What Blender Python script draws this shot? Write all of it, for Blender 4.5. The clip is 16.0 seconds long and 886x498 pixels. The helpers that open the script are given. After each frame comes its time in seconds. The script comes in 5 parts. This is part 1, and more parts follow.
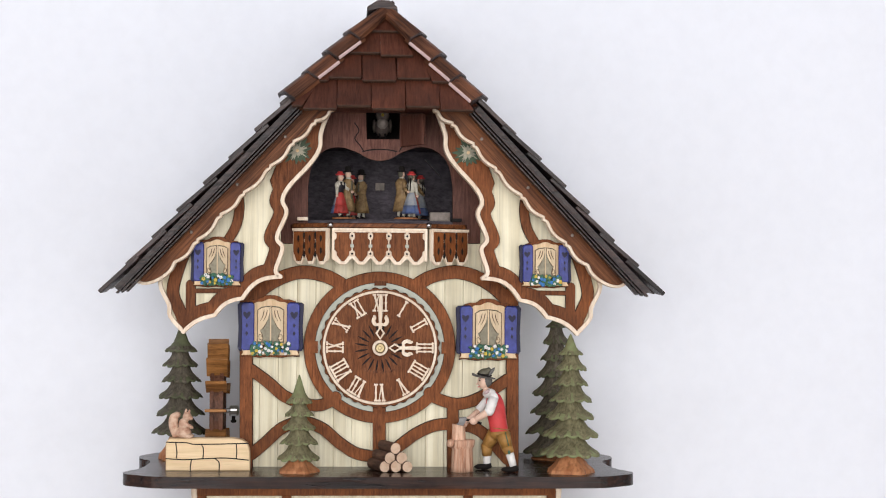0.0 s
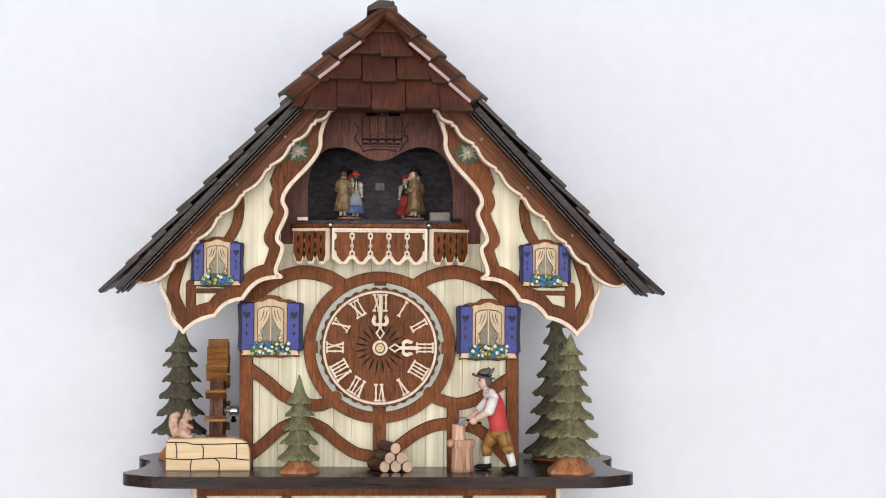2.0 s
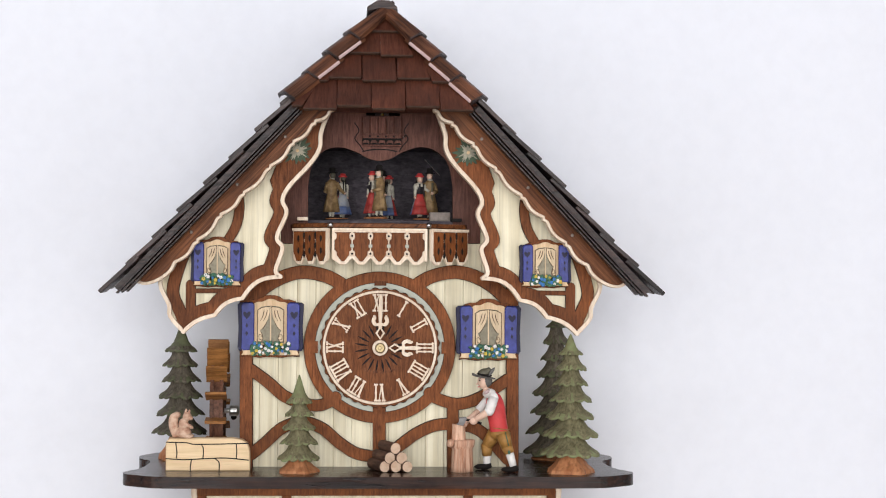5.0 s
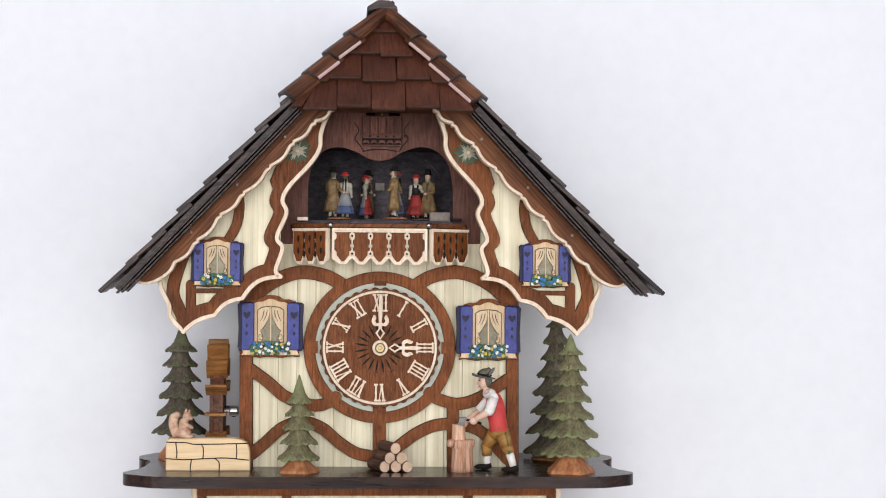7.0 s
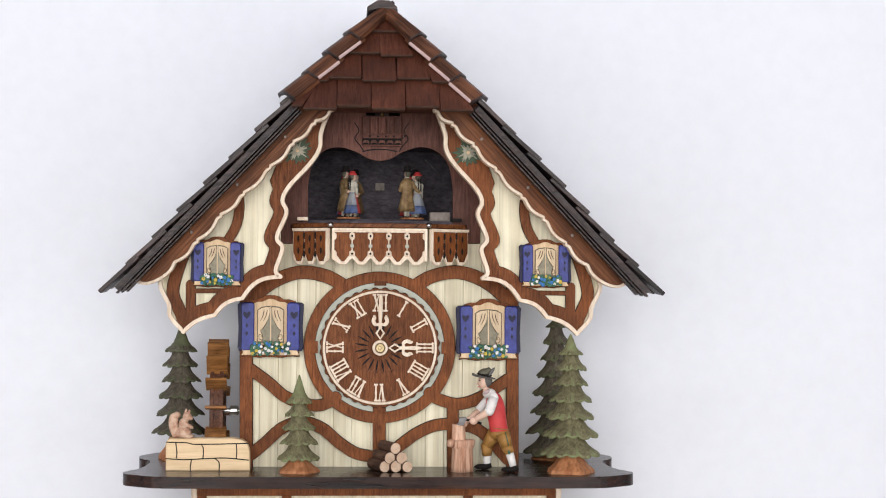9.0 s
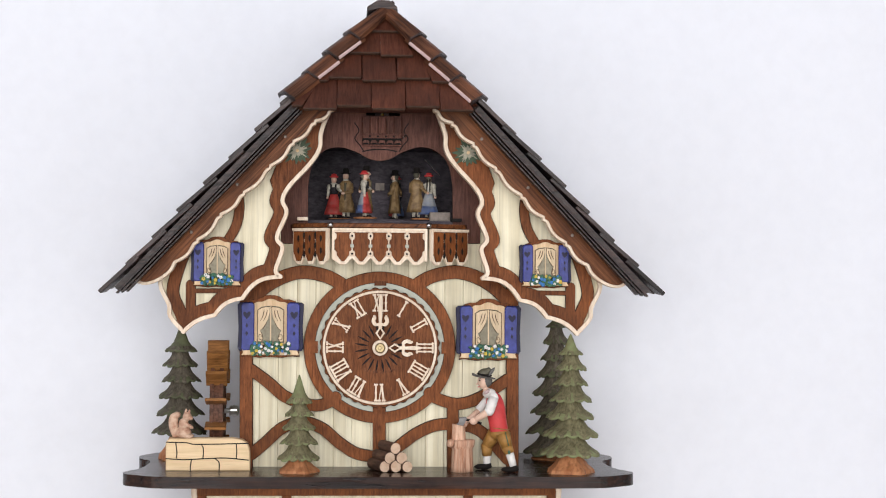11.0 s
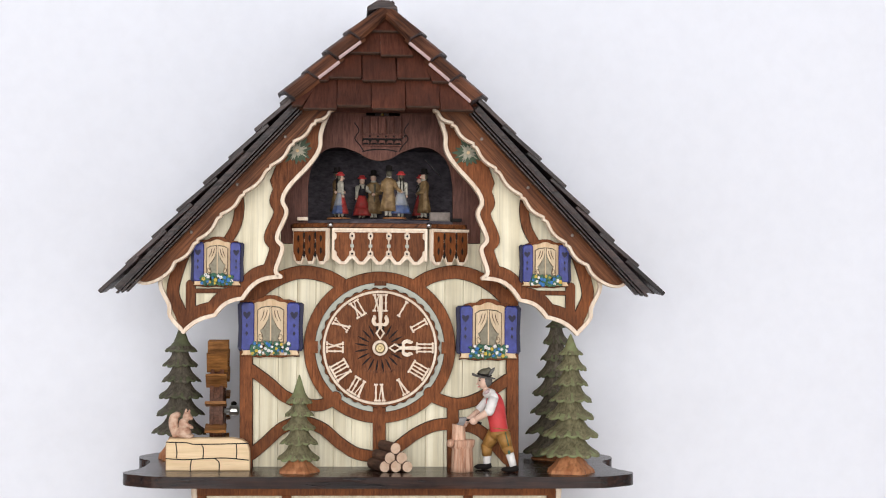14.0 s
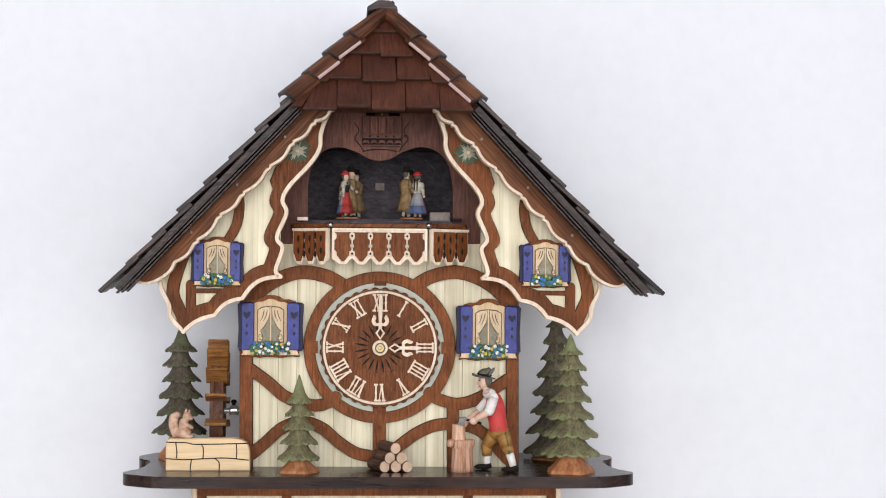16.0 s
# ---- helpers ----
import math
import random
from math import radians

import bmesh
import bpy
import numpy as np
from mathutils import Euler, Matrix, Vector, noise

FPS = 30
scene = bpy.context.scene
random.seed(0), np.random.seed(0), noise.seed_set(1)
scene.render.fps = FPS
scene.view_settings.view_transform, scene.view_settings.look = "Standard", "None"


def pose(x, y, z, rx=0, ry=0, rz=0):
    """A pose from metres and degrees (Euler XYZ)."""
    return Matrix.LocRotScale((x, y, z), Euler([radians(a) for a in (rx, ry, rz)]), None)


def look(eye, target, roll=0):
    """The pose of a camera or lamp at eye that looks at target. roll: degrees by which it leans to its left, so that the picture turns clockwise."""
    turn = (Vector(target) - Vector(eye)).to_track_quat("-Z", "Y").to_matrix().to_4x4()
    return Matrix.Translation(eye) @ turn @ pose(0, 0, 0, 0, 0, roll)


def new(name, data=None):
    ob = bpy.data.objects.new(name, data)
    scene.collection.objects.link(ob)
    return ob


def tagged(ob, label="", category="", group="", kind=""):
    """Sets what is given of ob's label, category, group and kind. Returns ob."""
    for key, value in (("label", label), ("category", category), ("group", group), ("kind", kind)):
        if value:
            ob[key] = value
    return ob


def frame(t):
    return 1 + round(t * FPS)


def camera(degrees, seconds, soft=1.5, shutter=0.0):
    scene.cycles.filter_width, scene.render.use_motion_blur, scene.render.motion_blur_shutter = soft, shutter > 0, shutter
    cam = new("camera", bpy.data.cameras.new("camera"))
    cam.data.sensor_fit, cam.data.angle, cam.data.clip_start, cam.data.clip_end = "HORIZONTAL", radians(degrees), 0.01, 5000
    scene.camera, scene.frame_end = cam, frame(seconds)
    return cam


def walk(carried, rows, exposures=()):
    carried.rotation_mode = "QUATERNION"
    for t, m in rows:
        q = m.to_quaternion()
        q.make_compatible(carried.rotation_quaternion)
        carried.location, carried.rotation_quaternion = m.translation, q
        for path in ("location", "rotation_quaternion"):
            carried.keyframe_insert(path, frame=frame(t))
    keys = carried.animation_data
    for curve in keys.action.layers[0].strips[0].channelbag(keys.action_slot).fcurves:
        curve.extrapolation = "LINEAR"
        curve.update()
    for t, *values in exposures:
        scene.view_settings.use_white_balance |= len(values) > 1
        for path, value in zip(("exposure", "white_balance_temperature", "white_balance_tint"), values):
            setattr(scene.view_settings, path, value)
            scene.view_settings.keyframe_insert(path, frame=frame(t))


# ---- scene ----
# A carved chalet cuckoo clock on a white wall. Metres; x to the right, y away from
# the camera into the wall, z up. The house front stands in y = 0, its base plate in z = 0.
cam = camera(30.00, 16.0, soft=1.1, shutter=0.8)
STAND = look((-0.0316, -1.2588, 0.1553), (0.0309, -0.2608, 0.1638), 0.450)
walk(cam, [(0, STAND), (16, STAND)])

# ---- light ----
world = bpy.data.worlds.new("world")
scene.world = world
world.use_nodes = True
world.node_tree.nodes["Background"].inputs[0].default_value = (0.9, 0.92, 1.0, 1)
world.node_tree.nodes["Background"].inputs[1].default_value = 0.4
scene.view_settings.exposure = -0.24


def softbox(name, eye, target, size_x, size_y, watts, colour):
    data = bpy.data.lights.new(name, "AREA")
    data.shape, data.size, data.size_y, data.energy, data.color = "RECTANGLE", size_x, size_y, watts, colour
    ob = new(name, data)
    ob.matrix_world = look(eye, target)
    return ob


softbox("softbox_right", (1.05, -1.7, 0.04), (0.1, 0, 0.12), 1.6, 1.3, 11.5, (0.975, 0.985, 1.0))
softbox("softbox_left", (-1.05, -1.7, 0.04), (-0.1, 0, 0.12), 1.6, 1.3, 12.5, (0.94, 0.965, 1.0))
softbox("softbox_front", (-0.1, -2.5, 0.42), (0.0, 0, 0.12), 1.8, 0.9, 46, (0.99, 0.985, 0.985))

# ---- materials ----
def shader(name):
    m = bpy.data.materials.new(name)
    m.use_nodes = True
    nt = m.node_tree
    return m, nt, nt.nodes["Principled BSDF"]


def node(nt, kind, **values):
    n = nt.nodes.new(kind)
    for k, v in values.items():
        n.inputs[k].default_value = v
    return n


def ramp(nt, source, stops):
    r = nt.nodes.new("ShaderNodeValToRGB")
    while len(r.color_ramp.elements) < len(stops):
        r.color_ramp.elements.new(0.5)
    for e, (p, c) in zip(r.color_ramp.elements, stops):
        e.position, e.color = p, (*c, 1)
    nt.links.new(source, r.inputs[0])
    return r


def mixed(nt, a, b, factor, mode="MIX"):
    m = nt.nodes.new("ShaderNodeMix")
    m.data_type, m.blend_type = "RGBA", mode
    for socket, v in ((m.inputs[0], factor), (m.inputs[6], a), (m.inputs[7], b)):
        if isinstance(v, bpy.types.NodeSocket):
            nt.links.new(v, socket)
        elif isinstance(v, (int, float)):
            socket.default_value = v
        else:
            socket.default_value = (*v, 1)
    return m.outputs[2]


def wood(name, dark, light, grain=(500, 500, 22), rough=0.5, bump=0.25, stain=0.35, vary=0.0, coat=0.0, pores=0.35, turn=0.0, spec=0.16):
    """Grained wood: fine streaks along the axis with the small scale, broad stains, fine relief."""
    m, nt, b = shader(name)
    tc = node(nt, "ShaderNodeTexCoord")
    info = node(nt, "ShaderNodeObjectInfo")
    shift = nt.nodes.new("ShaderNodeVectorMath")
    shift.operation = "MULTIPLY_ADD"
    shift.inputs[1].default_value = (3.1, 1.7, 2.3)
    nt.links.new(info.outputs["Random"], shift.inputs[0])
    nt.links.new(tc.outputs["Object"], shift.inputs[2])
    tilt = node(nt, "ShaderNodeMapping", Rotation=(0, radians(turn), 0))
    nt.links.new(shift.outputs[0], tilt.inputs[0])
    mp = node(nt, "ShaderNodeMapping", Scale=grain)
    nt.links.new(tilt.outputs[0], mp.inputs[0])
    n1 = node(nt, "ShaderNodeTexNoise", Scale=1.0, Detail=6.0, Roughness=0.65, Distortion=0.4)
    nt.links.new(mp.outputs[0], n1.inputs["Vector"])
    c = ramp(nt, n1.outputs["Fac"], [(0.36, dark), (0.64, light)])
    n2 = node(nt, "ShaderNodeTexNoise", Scale=28.0, Detail=4.0, Roughness=0.6)
    nt.links.new(shift.outputs[0], n2.inputs["Vector"])
    spots = ramp(nt, n2.outputs["Fac"], [(0.35, (1 - stain,) * 3), (0.65, (1.0, 1.0, 1.0))])
    col = mixed(nt, c.outputs[0], spots.outputs[0], 1.0, "MULTIPLY")
    mp2 = node(nt, "ShaderNodeMapping", Scale=tuple(g * 2.1 for g in grain))
    nt.links.new(tilt.outputs[0], mp2.inputs[0])
    n3 = node(nt, "ShaderNodeTexNoise", Scale=1.0, Detail=3.0, Roughness=0.7)
    nt.links.new(mp2.outputs[0], n3.inputs["Vector"])
    pore = ramp(nt, n3.outputs["Fac"], [(0.36, (1 - pores,) * 3), (0.50, (1.0, 1.0, 1.0))])
    col = mixed(nt, col, pore.outputs[0], 1.0, "MULTIPLY")
    if vary:
        tone = ramp(nt, info.outputs["Random"], [(0.0, (1 - vary,) * 3), (1.0, (1 + vary,) * 3)])
        col = mixed(nt, col, tone.outputs[0], 1.0, "MULTIPLY")
    nt.links.new(col, b.inputs["Base Color"])
    rr = ramp(nt, n1.outputs["Fac"], [(0.3, (rough + 0.1,) * 3), (0.7, (rough - 0.08,) * 3)])
    nt.links.new(rr.outputs[0], b.inputs["Roughness"])
    b.inputs["Coat Weight"].default_value = coat
    b.inputs["Specular IOR Level"].default_value = spec
    b.inputs["Coat Roughness"].default_value = 0.2
    bp = node(nt, "ShaderNodeBump", Strength=bump, Distance=0.0006)
    nt.links.new(n1.outputs["Fac"], bp.inputs["Height"])
    nt.links.new(bp.outputs[0], b.inputs["Normal"])
    return m


def paint(name, colour, rough=0.45, wear=0.25, scale=260.0, metal=0.0, bump=0.15, under=None):
    """Brushed paint on carved wood: blotches at two sizes, a soft relief."""
    m, nt, b = shader(name)
    tc = node(nt, "ShaderNodeTexCoord")
    n1 = node(nt, "ShaderNodeTexNoise", Scale=scale, Detail=5.0, Roughness=0.6)
    n2 = node(nt, "ShaderNodeTexNoise", Scale=scale * 0.17, Detail=3.0)
    nt.links.new(tc.outputs["Object"], n1.inputs["Vector"])
    nt.links.new(tc.outputs["Object"], n2.inputs["Vector"])
    low = under or tuple(v * (1 - wear) for v in colour)
    c1 = ramp(nt, n1.outputs["Fac"], [(0.3, low), (0.62, colour)])
    c2 = ramp(nt, n2.outputs["Fac"], [(0.3, (1 - wear * 0.6,) * 3), (0.7, (1.0, 1.0, 1.0))])
    nt.links.new(mixed(nt, c1.outputs[0], c2.outputs[0], 1.0, "MULTIPLY"), b.inputs["Base Color"])
    b.inputs["Roughness"].default_value, b.inputs["Metallic"].default_value = rough, metal
    b.inputs["Specular IOR Level"].default_value = 0.5 if metal else 0.25
    bp = node(nt, "ShaderNodeBump", Strength=bump, Distance=0.0005)
    nt.links.new(n1.outputs["Fac"], bp.inputs["Height"])
    nt.links.new(bp.outputs[0], b.inputs["Normal"])
    return m


CREAM = wood("cream_boards", (0.66, 0.58, 0.40), (0.84, 0.77, 0.58), (190, 190, 5), 0.5, 0.10, 0.14, 0.05, 0.0, 0.14)
PALE = wood("pale_limewood", (0.70, 0.54, 0.40), (0.86, 0.73, 0.58), (300, 300, 30), 0.5, 0.12, 0.08, 0.0, 0.0, 0.10)
TAN = wood("tan_limewood", (0.62, 0.43, 0.25), (0.78, 0.58, 0.37), (300, 300, 30), 0.5, 0.12, 0.08, 0.0, 0.0, 0.10)
BROWN = wood("stained_timber", (0.135, 0.040, 0.012), (0.275, 0.086, 0.023), (760, 760, 85), 0.55, 0.3, 0.42, 0.12, 0.0, 0.36)
DIALWOOD = wood("dial_walnut", (0.110, 0.034, 0.011), (0.225, 0.074, 0.022), (800, 800, 90), 0.55, 0.25, 0.42, 0.0, 0.0, 0.34)
DARK = wood("dark_gable_wood", (0.108, 0.042, 0.029), (0.190, 0.077, 0.055), (760, 760, 70), 0.55, 0.25, 0.4, 0.0, 0.0, 0.3)
BOX = wood("carousel_box_wood", (0.060, 0.049, 0.060), (0.120, 0.100, 0.115), (130, 280, 280), 0.6, 0.3, 0.55)
BARGE = wood("bargeboard_wood_left", (0.085, 0.027, 0.010), (0.285, 0.100, 0.034), (14, 620, 620), 0.5, 0.4, 0.4, 0.0, 0.0, 0.5, 47)
BARGE_R = wood("bargeboard_wood_right", (0.085, 0.027, 0.010), (0.285, 0.100, 0.034), (14, 620, 620), 0.5, 0.4, 0.4, 0.0, 0.0, 0.5, -47)
HIP = wood("hip_shingle_wood", (0.066, 0.020, 0.011), (0.108, 0.034, 0.018), (520, 520, 60), 0.5, 0.35, 0.5, 0.2, 0.0, 0.3)
CAP = wood("cap_tile_wood", (0.040, 0.015, 0.009), (0.190, 0.072, 0.034), (16, 420, 420), 0.5, 0.6, 0.5, 0.2, 0.0, 0.5)
EDGEDARK = paint("dark_cut_edge", (0.055, 0.024, 0.013), 0.7, 0.5)
SHINGLE = wood("side_shingle_wood", (0.012, 0.008, 0.008), (0.078, 0.044, 0.036), (22, 620, 620), 0.36, 1.0, 0.6, 0.35, 0.0, 0.5, 0.0, 0.35)
PLATE = wood("dark_varnished_plate", (0.014, 0.008, 0.007), (0.060, 0.028, 0.019), (18, 300, 300), 0.22, 0.3, 0.5, 0.0, 0.12, 0.55, 0.0, 0.18)
BLUE = paint("blue_shutter_paint", (0.040, 0.050, 0.275), 0.36, 0.45, 180.0, 0.0, 0.3)
NAVY = paint("dark_blue_edge", (0.014, 0.012, 0.046), 0.5, 0.3)
BLACK = paint("black_line_paint", (0.012, 0.009, 0.008), 0.8, 0.2)
GREEN = paint("tree_green_stain", (0.215, 0.240, 0.110), 0.7, 0.3, 130.0, 0.0, 0.35, (0.150, 0.135, 0.070))
GREEN2 = paint("dark_tree_green_stain", (0.120, 0.130, 0.066), 0.7, 0.3, 130.0, 0.0, 0.35, (0.070, 0.062, 0.040))
GREENBARK = wood("brownish_green_stain", (0.130, 0.112, 0.060), (0.260, 0.232, 0.130), (330, 330, 30), 0.7, 0.6, 0.3)
GREENBARK2 = wood("dark_brownish_green_stain", (0.075, 0.062, 0.046), (0.170, 0.142, 0.105), (300, 300, 30), 0.7, 0.6, 0.3)
TRUNK = wood("tree_foot_wood", (0.36, 0.135, 0.055), (0.54, 0.24, 0.11), (160, 160, 40), 0.55, 0.3, 0.2)
RAWWOOD = wood("raw_log_wood", (0.44, 0.18, 0.095), (0.84, 0.57, 0.41), (420, 420, 16), 0.6, 0.6, 0.25)
LOGEND = wood("log_end_wood", (0.52, 0.35, 0.24), (0.64, 0.47, 0.34), (160, 160, 160), 0.6, 0.1, 0.12, 0.12, 0.0, 0.1)
BARK = wood("log_bark", (0.05, 0.026, 0.018), (0.16, 0.085, 0.055), (200, 40, 200), 0.7, 0.5, 0.4)
STONE = wood("trough_limewood", (0.70, 0.50, 0.29), (0.80, 0.60, 0.37), (20, 260, 260), 0.5, 0.1, 0.06, 0.0, 0.0, 0.08)
WHEELWOOD = wood("wheel_wood", (0.20, 0.080, 0.022), (0.42, 0.185, 0.058), (40, 300, 300), 0.45, 0.25, 0.3)
WHEELDARK = wood("wheel_rim_wood", (0.085, 0.038, 0.024), (0.20, 0.090, 0.055), (300, 300, 30), 0.5, 0.25, 0.3)
STEEL = paint("steel", (0.55, 0.54, 0.52), 0.28, 0.1, 200.0, 1.0, 0.02)
AXE = paint("dull_axe_paint", (0.30, 0.28, 0.27), 0.45, 0.5, 200.0, 0.0, 0.2)
BRASS = paint("brass", (0.46, 0.36, 0.20), 0.5, 0.3, 200.0, 1.0, 0.02)
SKIN = paint("flesh_paint", (0.72, 0.48, 0.36), 0.5, 0.15)
WHITE = paint("white_paint", (0.78, 0.74, 0.70), 0.5, 0.12)
RED = paint("red_paint", (0.60, 0.055, 0.055), 0.45, 0.2)
COAT = paint("ochre_coat_paint", (0.36, 0.235, 0.11), 0.5, 0.5, 200.0, 0.0, 0.4, (0.13, 0.07, 0.03))
OCHRE = paint("ochre_trouser_paint", (0.42, 0.21, 0.055), 0.5, 0.35)
BIRD = paint("dark_bird_paint", (0.17, 0.13, 0.11), 0.6, 0.4)
GREYBIRD = paint("dull_grey_brown_paint", (0.34, 0.28, 0.24), 0.55, 0.4)
GREY = paint("grey_hat_paint", (0.150, 0.135, 0.095), 0.55, 0.45)
YELLOW = paint("yellow_paint", (0.62, 0.45, 0.08), 0.5, 0.15)
SKY = paint("bright_blue_paint", (0.06, 0.20, 0.48), 0.45, 0.2)
LEAF = paint("green_paint", (0.085, 0.205, 0.130), 0.45, 0.55)
CURTAIN = wood("curtain_limewood", (0.60, 0.45, 0.29), (0.74, 0.58, 0.39), (300, 300, 30), 0.5, 0.12, 0.15, 0.0, 0.0, 0.10)
LINE = paint("brown_carved_line", (0.11, 0.065, 0.035), 0.7, 0.3)
SQUIRREL = paint("squirrel_wood", (0.66, 0.46, 0.33), 0.6, 0.3, 240.0, 0.0, 1.0, (0.36, 0.15, 0.085))
PANE = paint("window_pane_paint", (0.33, 0.29, 0.20), 0.5, 0.4)
SAGE = paint("dial_recess_paint", (0.50, 0.50, 0.42), 0.55, 0.15)
PINK = paint("pale_pinkish_paint", (0.60, 0.44, 0.42), 0.55, 0.15)
PLASTER = paint("white_wall_paint", (0.77, 0.78, 0.825), 0.85, 0.03, 60.0, 0.0, 0.05)
FLOORWOOD = wood("room_floor_wood", (0.25, 0.16, 0.09), (0.45, 0.30, 0.18), (6, 90, 90), 0.5, 0.2, 0.2)


# ---- mesh helpers ----
def part(name, bm, material, parent=None, label="", at=None, smooth=False, origin=None):
    """Links a bmesh as one mesh object under a thing or a part, and returns it. origin: where its own zero lies."""
    if origin:
        bmesh.ops.translate(bm, verts=bm.verts, vec=-Vector(origin))
        at = Matrix.Translation(origin)
    bmesh.ops.recalc_face_normals(bm, faces=bm.faces)
    me = bpy.data.meshes.new(name)
    bm.to_mesh(me)
    bm.free()
    for m in material if isinstance(material, (list, tuple)) else [material]:
        me.materials.append(m)
    if smooth:
        me.polygons.foreach_set("use_smooth", [True] * len(me.polygons))
    ob = new(name, me)
    if parent:
        ob.parent = parent
    if at is not None:
        ob.matrix_basis = at
    if label:
        ob["label"] = label
    return ob


def share(name, ob, parent, at):
    """Another object on the same mesh."""
    o = new(name, ob.data)
    o.parent = parent
    o.matrix_basis = at
    return o


def prism(pts, y0, y1, bm=None, mi=0, bevel=0.0, rim=None):
    """A plate of the outline pts (x, z), from y0 (front) to y1."""
    bm = bm or bmesh.new()
    front = [bm.verts.new((x, y0, z)) for x, z in pts]
    back = [bm.verts.new((x, y1, z)) for x, z in pts]
    faces = [bm.faces.new(front), bm.faces.new(back[::-1])]
    n = len(pts)
    for i in range(n):
        faces.append(bm.faces.new((front[i], back[i], back[(i + 1) % n], front[(i + 1) % n])))
    for f in faces:
        f.material_index = mi
    if rim is not None:
        for f in faces[2:]:
            f.material_index = rim
    if bevel:
        made = bmesh.ops.bevel(bm, geom=list(faces[0].edges), offset=bevel, segments=1, affect="EDGES")
        if rim is not None:
            for f in made["faces"]:
                f.material_index = rim
    return bm


def smooth_line(pts, n=6, closed=False):
    """A Catmull-Rom curve through pts."""
    out, m = [], len(pts)
    for i in range(m if closed else m - 1):
        q = [pts[(i + k) % m] if closed else pts[min(max(i + k, 0), m - 1)] for k in (-1, 0, 1, 2)]
        for j in range(n):
            t = j / n
            out.append(tuple(0.5 * (2 * b + (c - a) * t + (2 * a - 5 * b + 4 * c - d) * t * t + (3 * b - a - 3 * c + d) * t ** 3)
                             for a, b, c, d in zip(*q)))
    if not closed:
        out.append(tuple(pts[-1]))
    return out


def strip(pts, width, y0, y1, closed=False, bm=None, mi=0, bevel=0.0, rim=None):
    """A bar of that width along pts (x, z), from y0 (front) to y1; its front edges may be eased."""
    bm = bm or bmesh.new()
    n = len(pts)
    widths = width if isinstance(width, (list, tuple)) else [width] * n
    rows = []
    for i, (x, z) in enumerate(pts):
        a, b = (pts[i - 1], pts[(i + 1) % n]) if closed else (pts[max(i - 1, 0)], pts[min(i + 1, n - 1)])
        dx, dz = b[0] - a[0], b[1] - a[1]
        d = math.hypot(dx, dz) or 1
        nx, nz, h = -dz / d, dx / d, widths[i] / 2
        e = min(bevel, h * 0.6)
        ring = [(-h, y1), (-h, y0 + e), (-h + e, y0), (h - e, y0), (h, y0 + e), (h, y1)] if e else [(-h, y1), (-h, y0), (h, y0), (h, y1)]
        rows.append([bm.verts.new((x + nx * o, y, z + nz * o)) for o, y in ring])
    k = len(rows[0])
    for i in range(n if closed else n - 1):
        a, b = rows[i], rows[(i + 1) % n]
        for j in range(k):
            bm.faces.new((a[j], a[(j + 1) % k], b[(j + 1) % k], b[j])).material_index = mi if rim is None or j == k // 2 - 1 else rim
    if not closed:
        bm.faces.new(rows[0][::-1]).material_index = mi
        bm.faces.new(rows[-1]).material_index = mi
    return bm


def arc(cx, cz, r, a0, a1, n=24):
    return [(cx + r * math.cos(radians(a0 + (a1 - a0) * i / n)), cz + r * math.sin(radians(a0 + (a1 - a0) * i / n))) for i in range(n + 1)]


def ring(cx, cz, r, n=96):
    return arc(cx, cz, r, 0, 360, n)[:-1]


def box(bm, centre, size, mi=0, turn=None, bevel=0.0):
    m = Matrix.Translation(centre) @ (turn or Matrix()) @ Matrix.Diagonal((*size, 1))
    made = bmesh.ops.create_cube(bm, size=1, matrix=m)
    faces = {f for v in made["verts"] for f in v.link_faces}
    for f in faces:
        f.material_index = mi
    if bevel:
        r = bmesh.ops.bevel(bm, geom=list({e for f in faces for e in f.edges}), offset=bevel, segments=1, affect="EDGES")
        for f in r["faces"]:
            f.material_index = mi
    return bm


def ball(bm, centre, radii, mi=0, seg=12, turn=None):
    r = radii if isinstance(radii, (tuple, list)) else (radii,) * 3
    m = Matrix.Translation(centre) @ (turn or Matrix()) @ Matrix.Diagonal((*r, 1))
    made = bmesh.ops.create_uvsphere(bm, u_segments=seg, v_segments=max(6, seg * 2 // 3), radius=1, matrix=m)
    for f in {f for v in made["verts"] for f in v.link_faces}:
        f.material_index = mi
    return bm


def lathe(bm, profile, centre=(0, 0, 0), mi=0, n=20, squash=1.0, half=None, axis="z", folds=0, depth=0.0):
    """Turns a profile of (radius, height) about an upright axis. half: the slot for the faces on the far side."""
    rows = []
    wide = max(q for q, _ in profile)
    for r0, h in profile:
        row = []
        for i in range(n):
            a = 2 * math.pi * i / n
            r = r0 * (1 + depth * (r0 / wide) ** 2 * math.sin(folds * a + 1.3 * math.sin(2 * a)))
            x, y, z = r * math.cos(a), r * math.sin(a) * squash, h
            if axis == "x":
                x, y, z = h, x, y
            elif axis == "y":
                x, y, z = x, h, y
            row.append(bm.verts.new((centre[0] + x, centre[1] + y, centre[2] + z)))
        rows.append(row)
    for a, b in zip(rows, rows[1:]):
        for i in range(n):
            f = bm.faces.new((a[i], a[(i + 1) % n], b[(i + 1) % n], b[i]))
            f.material_index = half if half is not None and math.sin(2 * math.pi * (i + 0.5) / n) > 0.05 else mi
    for row in (rows[0][::-1], rows[-1]):
        bm.faces.new(row).material_index = mi
    return bm


